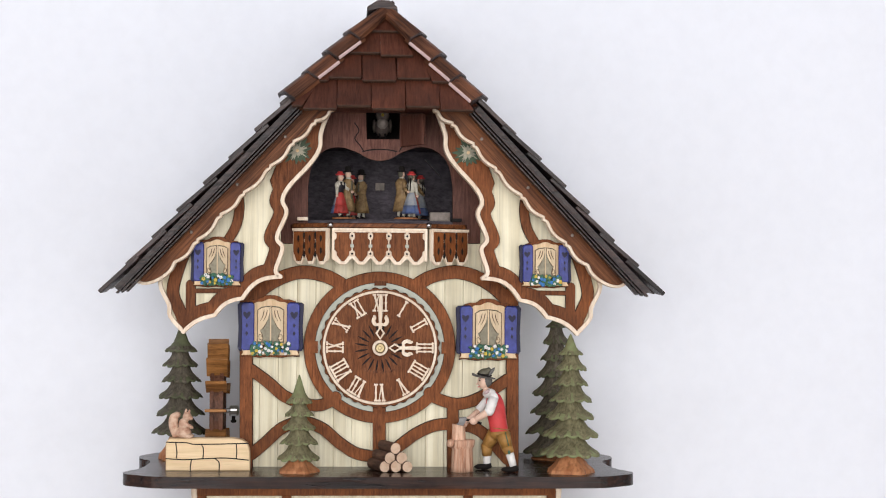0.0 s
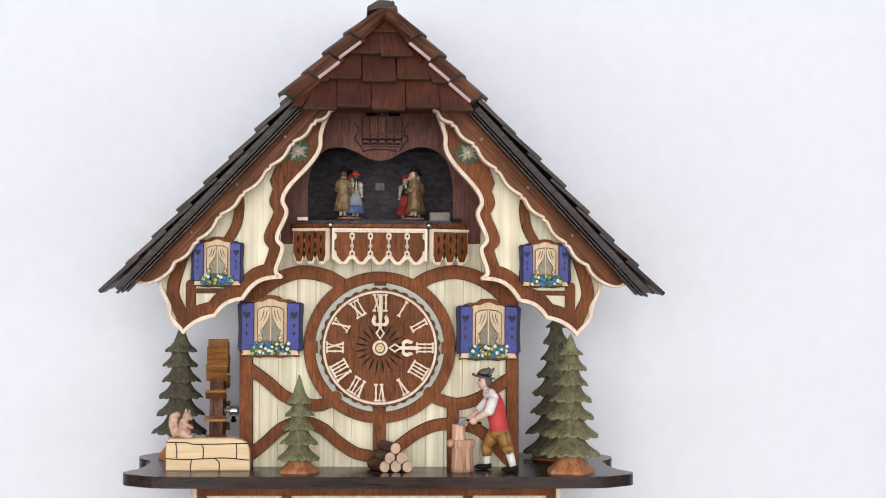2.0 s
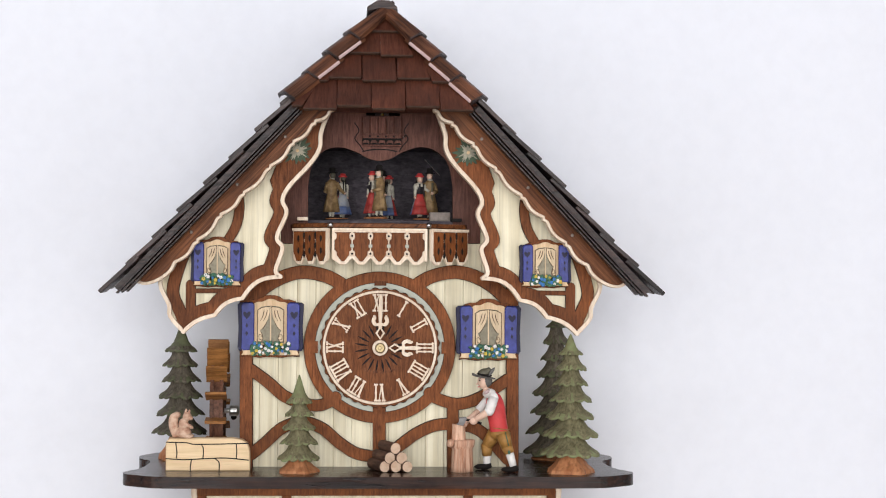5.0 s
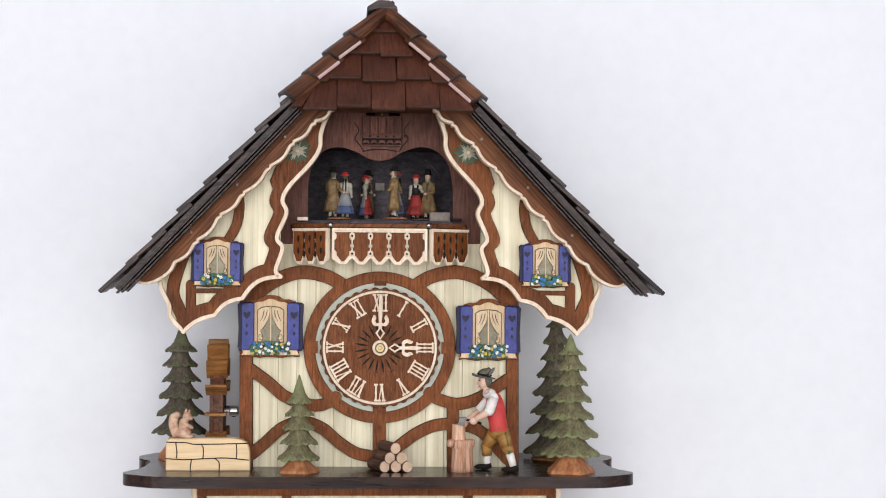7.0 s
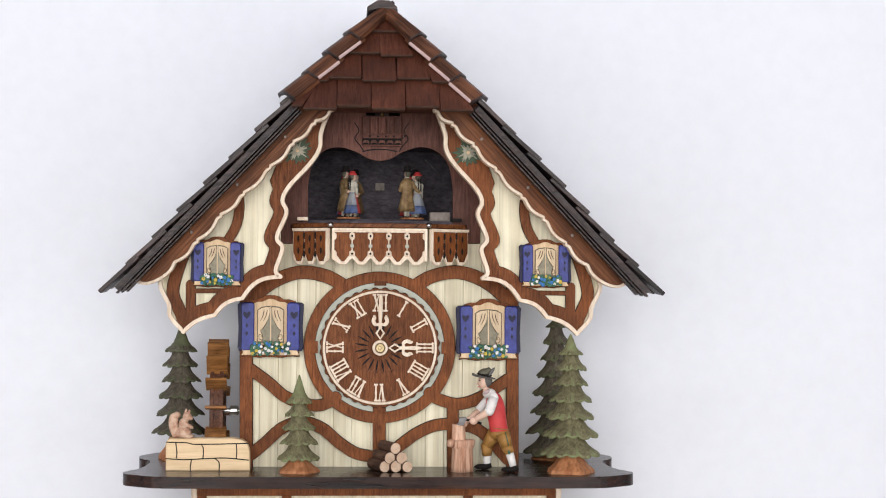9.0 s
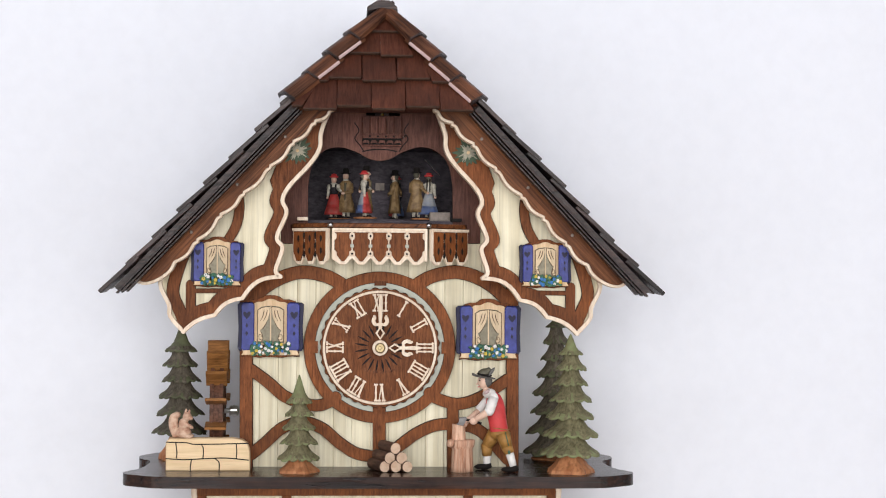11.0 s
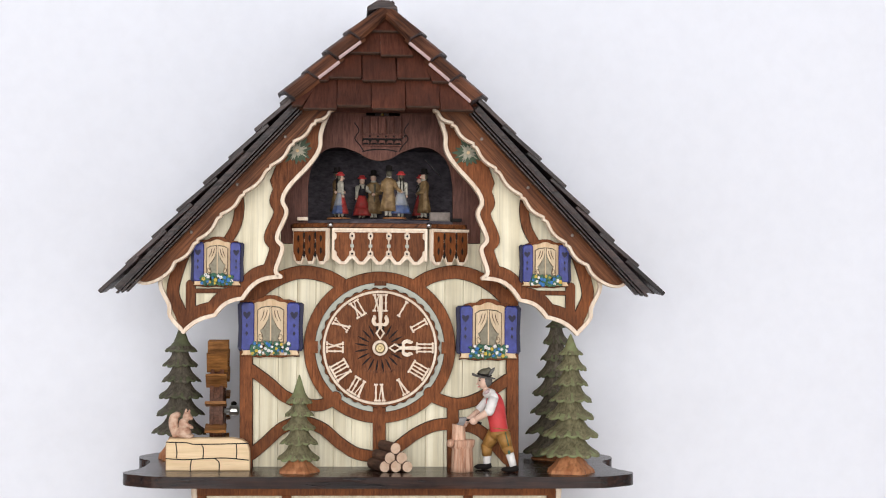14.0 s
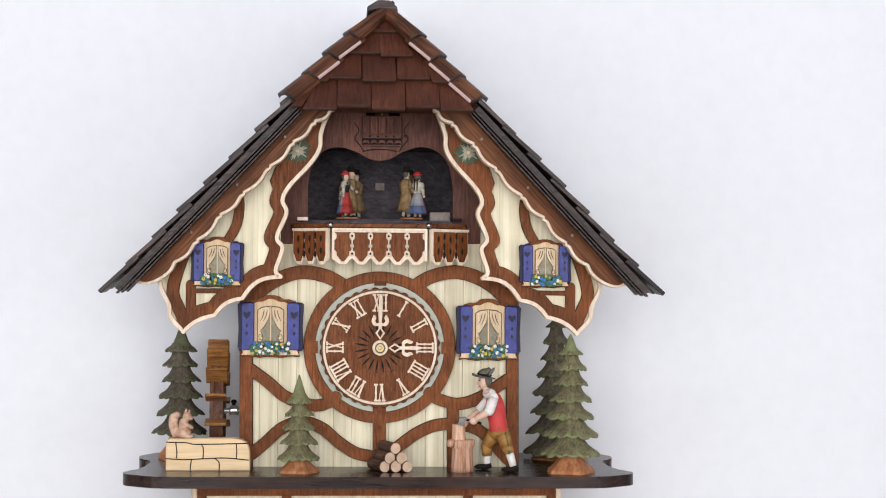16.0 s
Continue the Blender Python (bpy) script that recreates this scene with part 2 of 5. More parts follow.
def limb(bm, p, q, r0, r1, mi=0, n=10):
    """A tapered round bar from p to q."""
    p, q = Vector(p), Vector(q)
    turn = (q - p).to_track_quat("Z", "Y").to_matrix()
    rows = [[bm.verts.new(c + turn @ Vector((r * math.cos(2 * math.pi * i / n), r * math.sin(2 * math.pi * i / n), 0))) for i in range(n)]
            for c, r in ((p, r0), (q, r1))]
    for i in range(n):
        bm.faces.new((rows[0][i], rows[0][(i + 1) % n], rows[1][(i + 1) % n], rows[1][i])).material_index = mi
    bm.faces.new(rows[0][::-1]).material_index = mi
    bm.faces.new(rows[1]).material_index = mi
    return bm


def mirror(pts):
    return [(-x, z) for x, z in pts]


# ---- the room ----
WALL_Y = 0.115


def slab(name, lo, hi, material, label):
    bm = bmesh.new()
    box(bm, [(a + b) / 2 for a, b in zip(lo, hi)], [b - a for a, b in zip(lo, hi)])
    return tagged(part(name, bm, material), label, "", "", "structure")


slab("wall_north", (-2.4, WALL_Y, -1.5), (2.4, WALL_Y + 0.1, 1.3), PLASTER, "smooth white painted wall behind the clock")
slab("wall_south", (-2.4, -3.2, -1.5), (2.4, -3.1, 1.3), PLASTER, "smooth white painted wall")
slab("wall_west", (-2.5, -3.1, -1.5), (-2.4, WALL_Y, 1.3), PLASTER, "smooth white painted wall")
slab("wall_east", (2.4, -3.1, -1.5), (2.5, WALL_Y, 1.3), PLASTER, "smooth white painted wall")
slab("floor", (-2.5, -3.2, -1.6), (2.5, WALL_Y + 0.1, -1.5), FLOORWOOD, "plain wooden floor boards")
slab("ceiling", (-2.5, -3.2, 1.3), (2.5, WALL_Y + 0.1, 1.4), PLASTER, "plain white ceiling")

# ---- the clock: house front ----
clock = tagged(new("cuckoo_clock"), "carved chalet cuckoo clock with shingled roof, hung on the white wall", "cuckoo clock")
U = 0.00043          # the drawing unit of the front


def carcass():
    bm = bmesh.new()
    box(bm, (-0.0009, 0.0530, 0.0801), (0.2082, 0.093, 0.1643))
    return part("house_box", bm, CREAM, clock, "cream wooden clock case")


carcass()


def boards():
    """Upright cream boards of the house front with narrow joints."""
    x0, x1 = -0.1052, 0.1050
    wall = new("board_wall")
    wall.parent = clock
    n = 15
    w = (x1 - x0) / n
    bm = bmesh.new()
    box(bm, (0, 0, 0), (w - 0.00015, 0.005, 0.1841), 0, None, 0.0003)
    first = part("board", bm, CREAM, wall, "", pose(x0 + w / 2, 0.0035, 0.0904))
    for i in range(1, n):
        share("board", first, wall, pose(x0 + w * (i + 0.5), 0.0035 + 0.0002 * math.sin(i * 2.4), 0.0904))


boards()


def fretwork(strips, plates, y0, y1, clip=None, cell=0.0005, ease=0.00035):
    """One sawn plate that joins bars (line, width) and outlines: an eased, darker edge round a flat face."""
    pts = np.array([p for line, _ in strips for p in line] + [p for o in plates for p in o])
    lo, hi = pts.min(0) - 0.008, pts.max(0) + 0.008
    nx, nz = (int((hi[i] - lo[i]) / cell) + 2 for i in (0, 1))
    gx, gz = np.meshgrid(lo[0] + cell * np.arange(nx), lo[1] + cell * np.arange(nz), indexing="ij")

    def from_line(line):
        best = np.full(gx.shape, 9.0)
        for (ax, az), (bx, bz) in zip(line, line[1:]):
            dx, dz = bx - ax, bz - az
            t = np.clip(((gx - ax) * dx + (gz - az) * dz) / max(dx * dx + dz * dz, 1e-12), 0, 1)
            best = np.minimum(best, np.hypot(gx - ax - t * dx, gz - az - t * dz))
        return best

    def from_outline(o):
        inside = np.zeros(gx.shape, bool)
        for (ax, az), (bx, bz) in zip(o, o[1:] + o[:1]):
            if az != bz:
                inside ^= ((az > gz) != (bz > gz)) & (gx < (bx - ax) * (gz - az) / (bz - az) + ax)
        d = from_line(o + o[:1])
        return np.where(inside, -d, d)

    field = np.full(gx.shape, 9.0)
    for line, width in strips:
        field = np.minimum(field, from_line(line) - width / 2)
    for o in plates:
        field = np.minimum(field, from_outline(o))
    if clip:
        field = np.maximum(field, from_outline(clip))
    slope_x, slope_z = np.gradient(field, cell)
    field = field + ease
    inside = field < 0
    verts, faces, kinds, known = [], [], [], {}

    def corner(i, j):
        if (i, j) not in known:
            known[i, j] = len(verts)
            verts.append((gx[i, j], y0, gz[i, j]))
        return known[i, j]

    def crossing(p, q):
        key = (min(p, q), max(p, q))
        if key not in known:
            t = field[p] / (field[p] - field[q])
            x, z = gx[p] + t * (gx[q] - gx[p]), gz[p] + t * (gz[q] - gz[p])
            n = (slope_x[p] + t * (slope_x[q] - slope_x[p]), slope_z[p] + t * (slope_z[q] - slope_z[p]))
            d = math.hypot(*n) or 1
            known[key] = len(verts)
            x2, z2 = x + n[0] / d * ease, z + n[1] / d * ease
            verts.extend([(x, y0, z), (x2, y0 + ease, z2), (x2, y1, z2)])
        return known[key]

    for i in range(nx - 1):
        j = 0
        while j < nz - 1:
            ring4 = ((i, j), (i + 1, j), (i + 1, j + 1), (i, j + 1))
            flags = [inside[p] for p in ring4]
            if not any(flags):
                j += 1
                continue
            if all(flags):
                k = j
                while k < nz - 1 and inside[i, k + 1] and inside[i + 1, k + 1]:
                    k += 1
                faces.append((corner(i, j), corner(i + 1, j), corner(i + 1, k), corner(i, k)))
                kinds.append(0)
                j = k
                continue
            poly, cuts = [], []
            for n in range(4):
                p, q = ring4[n], ring4[(n + 1) % 4]
                if inside[p]:
                    poly.append(corner(*p))
                if inside[p] != inside[q]:
                    c = crossing(p, q)
                    poly.append(c)
                    cuts.append((c, inside[p]))
            faces.append(tuple(poly))
            kinds.append(0)
            if len(cuts) == 2:
                u, v = (cuts[0][0], cuts[1][0]) if cuts[0][1] else (cuts[1][0], cuts[0][0])
                faces.extend([(u, v, v + 1, u + 1), (u + 1, v + 1, v + 2, u + 2)])
                kinds.extend([1, 1])
            j += 1
    me = bpy.data.meshes.new("fretwork")
    me.from_pydata(verts, [], faces)
    me.polygons.foreach_set("material_index", kinds)
    bm = bmesh.new()
    bm.from_mesh(me)
    bpy.data.meshes.remove(me)
    return bm


def framing():
    t, bow = 0.0090, 0.0103
    bars = [([(-0.1016, 0.1310), (-0.1005, -0.0010)], 0.0099), ([(0.1003, 0.1410), (0.1014, -0.0010)], 0.0095),
            ([(-0.0004, 0.0449), (-0.0001, -0.0010)], 0.0099), ([(0.0555, 0.0485), (0.0559, -0.0010)], 0.0090)]
    for line, width in (
            ([(-0.0969, 0.0733), (-0.0844, 0.0640), (-0.0716, 0.0533), (-0.0544, 0.0474), (-0.0429, 0.0474), (-0.0335, 0.0530)], t),
            ([(-0.0963, 0.0101), (-0.0862, 0.0186), (-0.0735, 0.0298), (-0.0586, 0.0341), (-0.0436, 0.0294), (-0.0307, 0.0187), (-0.0177, 0.0106), (-0.0044, 0.0080)], t),
            ([(0.0042, 0.0089), (0.0144, 0.0157), (0.0273, 0.0252), (0.0401, 0.0312), (0.0518, 0.0330)], t),
            ([(0.0600, 0.0330), (0.0747, 0.0287), (0.0856, 0.0192), (0.0974, 0.0063)], t),
            ([(0.0375, 0.0564), (0.0443, 0.0519), (0.0594, 0.0481), (0.0767, 0.0533), (0.0969, 0.0667)], t),
            ([(-0.0986, 0.1251), (-0.0872, 0.1363), (-0.0723, 0.1445), (-0.0574, 0.1476), (-0.0403, 0.1443), (-0.0280, 0.1375)], bow),
            ([(0.0978, 0.1263), (0.0856, 0.1375), (0.0708, 0.1455), (0.0556, 0.1485), (0.0384, 0.1449), (0.0262, 0.1378)], bow)):
        bars.append((smooth_line(line, 5), width))
    o = ring(-0.0004, 0.0909, 0.0533, 72)
    bars.append((o + o[:1], 0.0086))
    part("timber_frame", fretwork(bars, [], -0.0036, 0.0012), [BROWN, EDGEDARK], clock, "brown sawn timber framing round the dial")


framing()


# ---- the dial ----
DX, DZ = -0.0004, 0.0909


def dial():
    bm = bmesh.new()
    prism(ring(DX, DZ, 0.0499), -0.0022, 0.0012, bm)
    part("dial_recess", bm, SAGE, clock, "pale sage ring behind the dial")
    edge = []
    for i in range(288):
        a = 2 * math.pi * i / 288
        r = 0.0437 + 0.0020 * abs(math.sin(a * 18))
        edge.append((DX + r * math.cos(a), DZ + r * math.sin(a)))
    plate = part("dial", prism(edge, -0.0060, -0.0022, None, 0, 0.0006, 1), [DIALWOOD, EDGEDARK], clock, "brown walnut dial with a scalloped edge")
    part("chapter_ring", strip(ring(DX, DZ, 0.0423), 0.0019, -0.0078, -0.0060, True, None, 0, 0.0004), PALE, plate, "pale wooden ring")
    for a in (0, 90, 180, 270):
        c, q = math.cos(radians(a)), math.sin(radians(a))
        tab = [(DX + r * c, DZ + r * q) for r in (0.0469, 0.0503)]
        part("tab", strip(tab, 0.0090, -0.0046, -0.0020, False, None, 0, 0.0003), BROWN, plate)
    # sunburst of fine black cuts round the arbor
    bm = bmesh.new()
    for i in range(20):
        a = radians(9 + 18 * i)
        c, s = math.cos(a), math.sin(a)
        line = [(DX + r * c, DZ + r * s) for r in (0.0095, 0.0142, 0.0189)]
        strip(line, [0.0005, 0.0016, 0.0004], -0.0064, -0.0060, False, bm)
    part("sunburst", bm, BLACK, plate, "black sunburst lines")
    bm = bmesh.new()
    for q in range(11):
        x = DX + 0.0004 * (q - 5) * 5.6
        h = 0.0008 + 0.0006 * (q % 3 == 0)
        z = DZ - 0.0185 + abs(q - 5) ** 2 * 0.00006
        prism([(x - 0.0007, z - h), (x + 0.0007, z - h), (x + 0.0007, z + h), (x - 0.0007, z + h)], -0.00622, -0.0060, bm)
    part("faded_lettering", bm, BARGE, plate, "faint brown lettering, worn")
    numerals = ("XII", "I", "II", "III", "IIII", "V", "VI", "VII", "VIII", "IX", "X", "XI")
    for k, text in enumerate(numerals):
        bm = bmesh.new()
        width = {"I": 6.5, "V": 13.0, "X": 13.0}
        total = sum(width[c] for c in text)
        u = -total / 2
        a = radians(90 - 30 * k)
        er, et = (math.cos(a), math.sin(a)), (math.sin(a), -math.cos(a))
        def put(p):
            return (DX + er[0] * p[1] * U + et[0] * p[0] * U, DZ + er[1] * p[1] * U + et[1] * p[0] * U)
        def bar(p, q, w, front):
            strip([put(p), put(q)], w * U, front, -0.0060, False, bm)
            for e in (p, q):
                for side in (-1.6, 1.6):
                    prism([(put((e[0] + side, e[1]))[0] + 1.9 * U * math.cos(2 * math.pi * j / 10), put((e[0] + side, e[1]))[1] + 1.9 * U * math.sin(2 * math.pi * j / 10)) for j in range(10)], front - 0.0001, -0.0060, bm)
        lo, hi = 65.0, 93.0
        for j, c in enumerate(text):
            w = width[c]
            m = u + w / 2
            f = -0.0074 - 0.0001 * j
            if c == "I":
                bar((m, lo), (m, hi), 2.6, f)
                prism([(put((m, 79))[0] + 2.3 * U * math.cos(2 * math.pi * i / 8), put((m, 79))[1] + 2.3 * U * math.sin(2 * math.pi * i / 8)) for i in range(8)], f - 0.0002, -0.0060, bm)
            elif c == "V":
                bar((m, lo), (m - 4, hi), 3.4, f)
                bar((m, lo), (m + 4, hi), 1.8, f - 0.00005)
            else:
                bar((m - 4, hi), (m + 4, lo), 3.4, f)
                bar((m + 4, hi), (m - 4, lo), 1.8, f - 0.00005)
            u += w
        part("roman_numeral", bm, PALE, plate, "pale wooden numeral " + text)
    return plate


dial()


def hand(name, length, angle, front, label):
    """A pierced pale wooden hand: diamond, trefoil scrolls and a blunt tip."""
    bm = bmesh.new()
    y0, y1 = front, front + 0.0012
    def put(pts):
        c, s = math.cos(radians(angle)), math.sin(radians(angle))
        return [(DX + c * v * U + s * u * U, DZ + s * v * U - c * u * U) for u, v in pts]
    strip(put(ring(0, 0, 10.5, 24)), 6 * U, y0, y1, True, bm, 0, 0.0003)
    strip(put([(0, 16), (-6.5, 26), (0, 36), (6.5, 26)]), 4.0 * U, y0 - 0.0001, y1, True, bm, 0, 0.0003)
    strip(put([(0, 34), (0, 44)]), 6 * U, y0, y1, False, bm, 0, 0.0003)
    for sgn in (-1, 1):
        strip(put(smooth_line([(0, 42), (sgn * 8, 41), (sgn * 12, 47), (sgn * 10, 54), (sgn * 12.5, 55)])), [5 * U] * 6 + [6.5 * U] * 12 + [5.5 * U] * 6 + [4 * U], y0 + 0.0001, y1, False, bm, 0, 0.0002)
    strip(put([(0, 44), (0, 56), (0, 62), (0, length)]), [5 * U, 7 * U, 12 * U * 0.6, 4.2 * U], y0 - 0.0002, y1, False, bm, 0, 0.0003)
    return part(name, bm, PALE, clock, label)


hand("hour_hand", 72, 0, -0.0105, "pale carved hour hand pointing to three")
hand("minute_hand", 94, 90, -0.0123, "pale carved minute hand pointing to twelve")
bm = bmesh.new()
lathe(bm, [(0.0039, -0.0105), (0.0039, -0.0135), (0.0030, -0.0142), (0.0013, -0.0142), (0.0010, -0.0152), (0.0002, -0.0152)], (DX, 0, DZ), 0, 24, 1.0, None, "y")
part("arbor_nut", bm, BRASS, clock, "small brass nut on the arbor")

# ---- base plate and the lower house front ----
def base_plate():
    """Dark varnished plate with clipped, waved ends and a slot for the mill wheel, on which the figures stand."""
    half = [(0.080, -0.0600), (0.150, -0.0585), (0.163, -0.0570), (0.171, -0.0530), (0.178, -0.0480), (0.1845, -0.0435), (0.1882, -0.0370), (0.1880, -0.0270), (0.1815, -0.0170), (0.1770, 0.004), (0.1760, 0.030), (0.1800, 0.044),
            (0.1860, 0.051), (0.1885, 0.064), (0.1875, 0.076), (0.1830, 0.082), (0.1780, 0.094)]
    slot = [(WHEEL_X + 0.013, 0.094), (WHEEL_X + 0.013, 0.004), (WHEEL_X - 0.013, 0.004), (WHEEL_X - 0.013, 0.094)]
    half = smooth_line(half, 4)
    outline = half + slot + [(-x, y) for x, y in half[::-1]]
    bm = bmesh.new()
    top = [bm.verts.new((x, y, 0.0)) for x, y in outline]
    low = [bm.verts.new((x, y, -0.0085)) for x, y in outline]
    faces = [bm.faces.new(top), bm.faces.new(low[::-1])]
    for i in range(len(top)):
        bm.faces.new((top[i], low[i], low[(i + 1) % len(top)], top[(i + 1) % len(top)]))
    bmesh.ops.bevel(bm, geom=list(faces[0].edges) + list(faces[1].edges), offset=0.0012, segments=2, affect="EDGES")
    return part("base_plate", bm, PLATE, clock, "dark glossy varnished base plate with waved ends")


WHEEL_X = -0.1253
base_plate()


def lower_front():
    bm = bmesh.new()
    box(bm, (-0.0017, 0.0042, -0.040), (0.2667, 0.0080, 0.062))
    box(bm, (0.014, 0.048, -0.040), (0.205, 0.0800, 0.062))
    part("lower_case", bm, CREAM, clock, "cream lower part of the case")
    z = -0.0182
    part("lower_rail", strip([(-0.1370, z), (0.1345, z)], 0.0065, -0.004, 0.001, False, None, 0, 0.0005), BROWN, clock)
    for px in (-0.1336, -0.0698, 0.0677, 0.1315):
        part("lower_post", strip([(px, z), (px, -0.068)], 0.0069, -0.0037, 0.001, False, None, 0, 0.0005), BROWN, clock)
    for sgn, x in ((-1, -0.1395), (1, 0.1371)):
        part("lower_trim", strip([(x, z + 0.002), (x - sgn * 0.004, -0.068)], 0.0043, -0.0034, 0.008, False, None, 0, 0.0004), PALE, clock, "pale edge strip")


lower_front()

# ---- upper gable with the stage and the cuckoo's opening ----
def gable():
    pts = [(-0.0760, 0.1689), (-0.0763, 0.2126), (-0.0668, 0.2449), (-0.0499, 0.2687), (-0.0329, 0.2819), (-0.0123, 0.2821), (-0.0120, 0.2486), (0.0138, 0.2489), (0.0136, 0.2825), (0.0295, 0.2827), (0.0469, 0.2700), (0.0665, 0.2465), (0.0754, 0.2142), (0.0758, 0.1702), (0.0546, 0.1700), (0.0542, 0.2140)]
    pts += smooth_line([(0.0542, 0.2140), (0.0506, 0.2312), (0.0406, 0.2410), (0.0285, 0.2435), (0.0156, 0.2394), (0.0070, 0.2346), (-0.0015, 0.2328), (-0.0102, 0.2344), (-0.0188, 0.2390), (-0.0317, 0.2427), (-0.0437, 0.2400), (-0.0526, 0.2300), (-0.0558, 0.2128)], 5)
    pts += [(-0.0555, 0.1691)]
    part("gable_board", prism(pts, 0.0, 0.006, None, 0, 0.0004, 1), [DARK, EDGEDARK], clock, "dark brown gable board with an arched stage opening")
    # engraved lines round the cuckoo's door
    bm = bmesh.new()
    for sgn in (-1, 1):
        line = [(-0.0004 + sgn * dx * U, z) for dx, z in ((48, 0.2616), (40, 0.2556), (47, 0.2496), (38, 0.2444), (31, 0.2397))]
        strip(smooth_line(line, 5), 0.0008, -0.0004, 0.0001, False, bm)
    strip(smooth_line([(-0.0149, 0.2395), (-0.0089, 0.2409), (-0.0012, 0.2414), (0.0061, 0.2410), (0.0117, 0.2398)]), 0.0009, -0.0004, 0.0001, False, bm)
    part("engraved_line", bm, BLACK, clock)


gable()


def stage_box():
    x0, x1, z0, z1 = -0.0719, 0.0729, 0.1867, 0.2478
    for name, c, q in (("stage_back", (0.5 * (x0 + x1), 0.1005, 0.5 * (z0 + z1)), (x1 - x0, 0.003, z1 - z0)),
                       ("stage_side", (x0, 0.053, 0.5 * (z0 + z1)), (0.003, 0.093, z1 - z0)),
                       ("stage_side", (x1, 0.053, 0.5 * (z0 + z1)), (0.003, 0.093, z1 - z0)),
                       ("stage_top", (0.5 * (x0 + x1), 0.053, z1), (x1 - x0, 0.093, 0.003))):
        bm = bmesh.new()
        box(bm, c, q)
        part(name, bm, BOX, clock, "dark wooden board round the stage")
    bm = bmesh.new()
    box(bm, (0.5 * (x0 + x1), 0.0445, STAGE_Z - 0.002), (x1 - x0, 0.088, 0.003))
    part("stage_floor", bm, BOX, clock, "dark wooden stage floor")
    bm = bmesh.new()
    box(bm, (0.0011, 0.098, 0.2175), (0.0075, 0.002, 0.0062), 0, None, 0.0003)
    part("stage_plate", bm, GREYBIRD, clock, "small grey plate on the stage's back wall")
    bm = bmesh.new()
    limb(bm, (0.0350, 0.040, 0.2364), (0.0462, 0.034, 0.2240), 0.0004, 0.0004, 0, 6)
    part("stage_wire", bm, STEEL, clock, "thin steel wire above the stage")
    bm = bmesh.new()
    c0, c1 = -0.0142, 0.0185
    for c, s in (((0.5 * (c0 + c1), 0.060, 0.2599), (c1 - c0, 0.002, 0.034)), ((c0, 0.033, 0.2599), (0.002, 0.054, 0.034)), ((c1, 0.033, 0.2599), (0.002, 0.054, 0.034))):
        box(bm, c, s)
    part("cuckoo_box", bm, BLACK, clock, "black box behind the cuckoo's door")


STAGE_Z = 0.1877
stage_box()


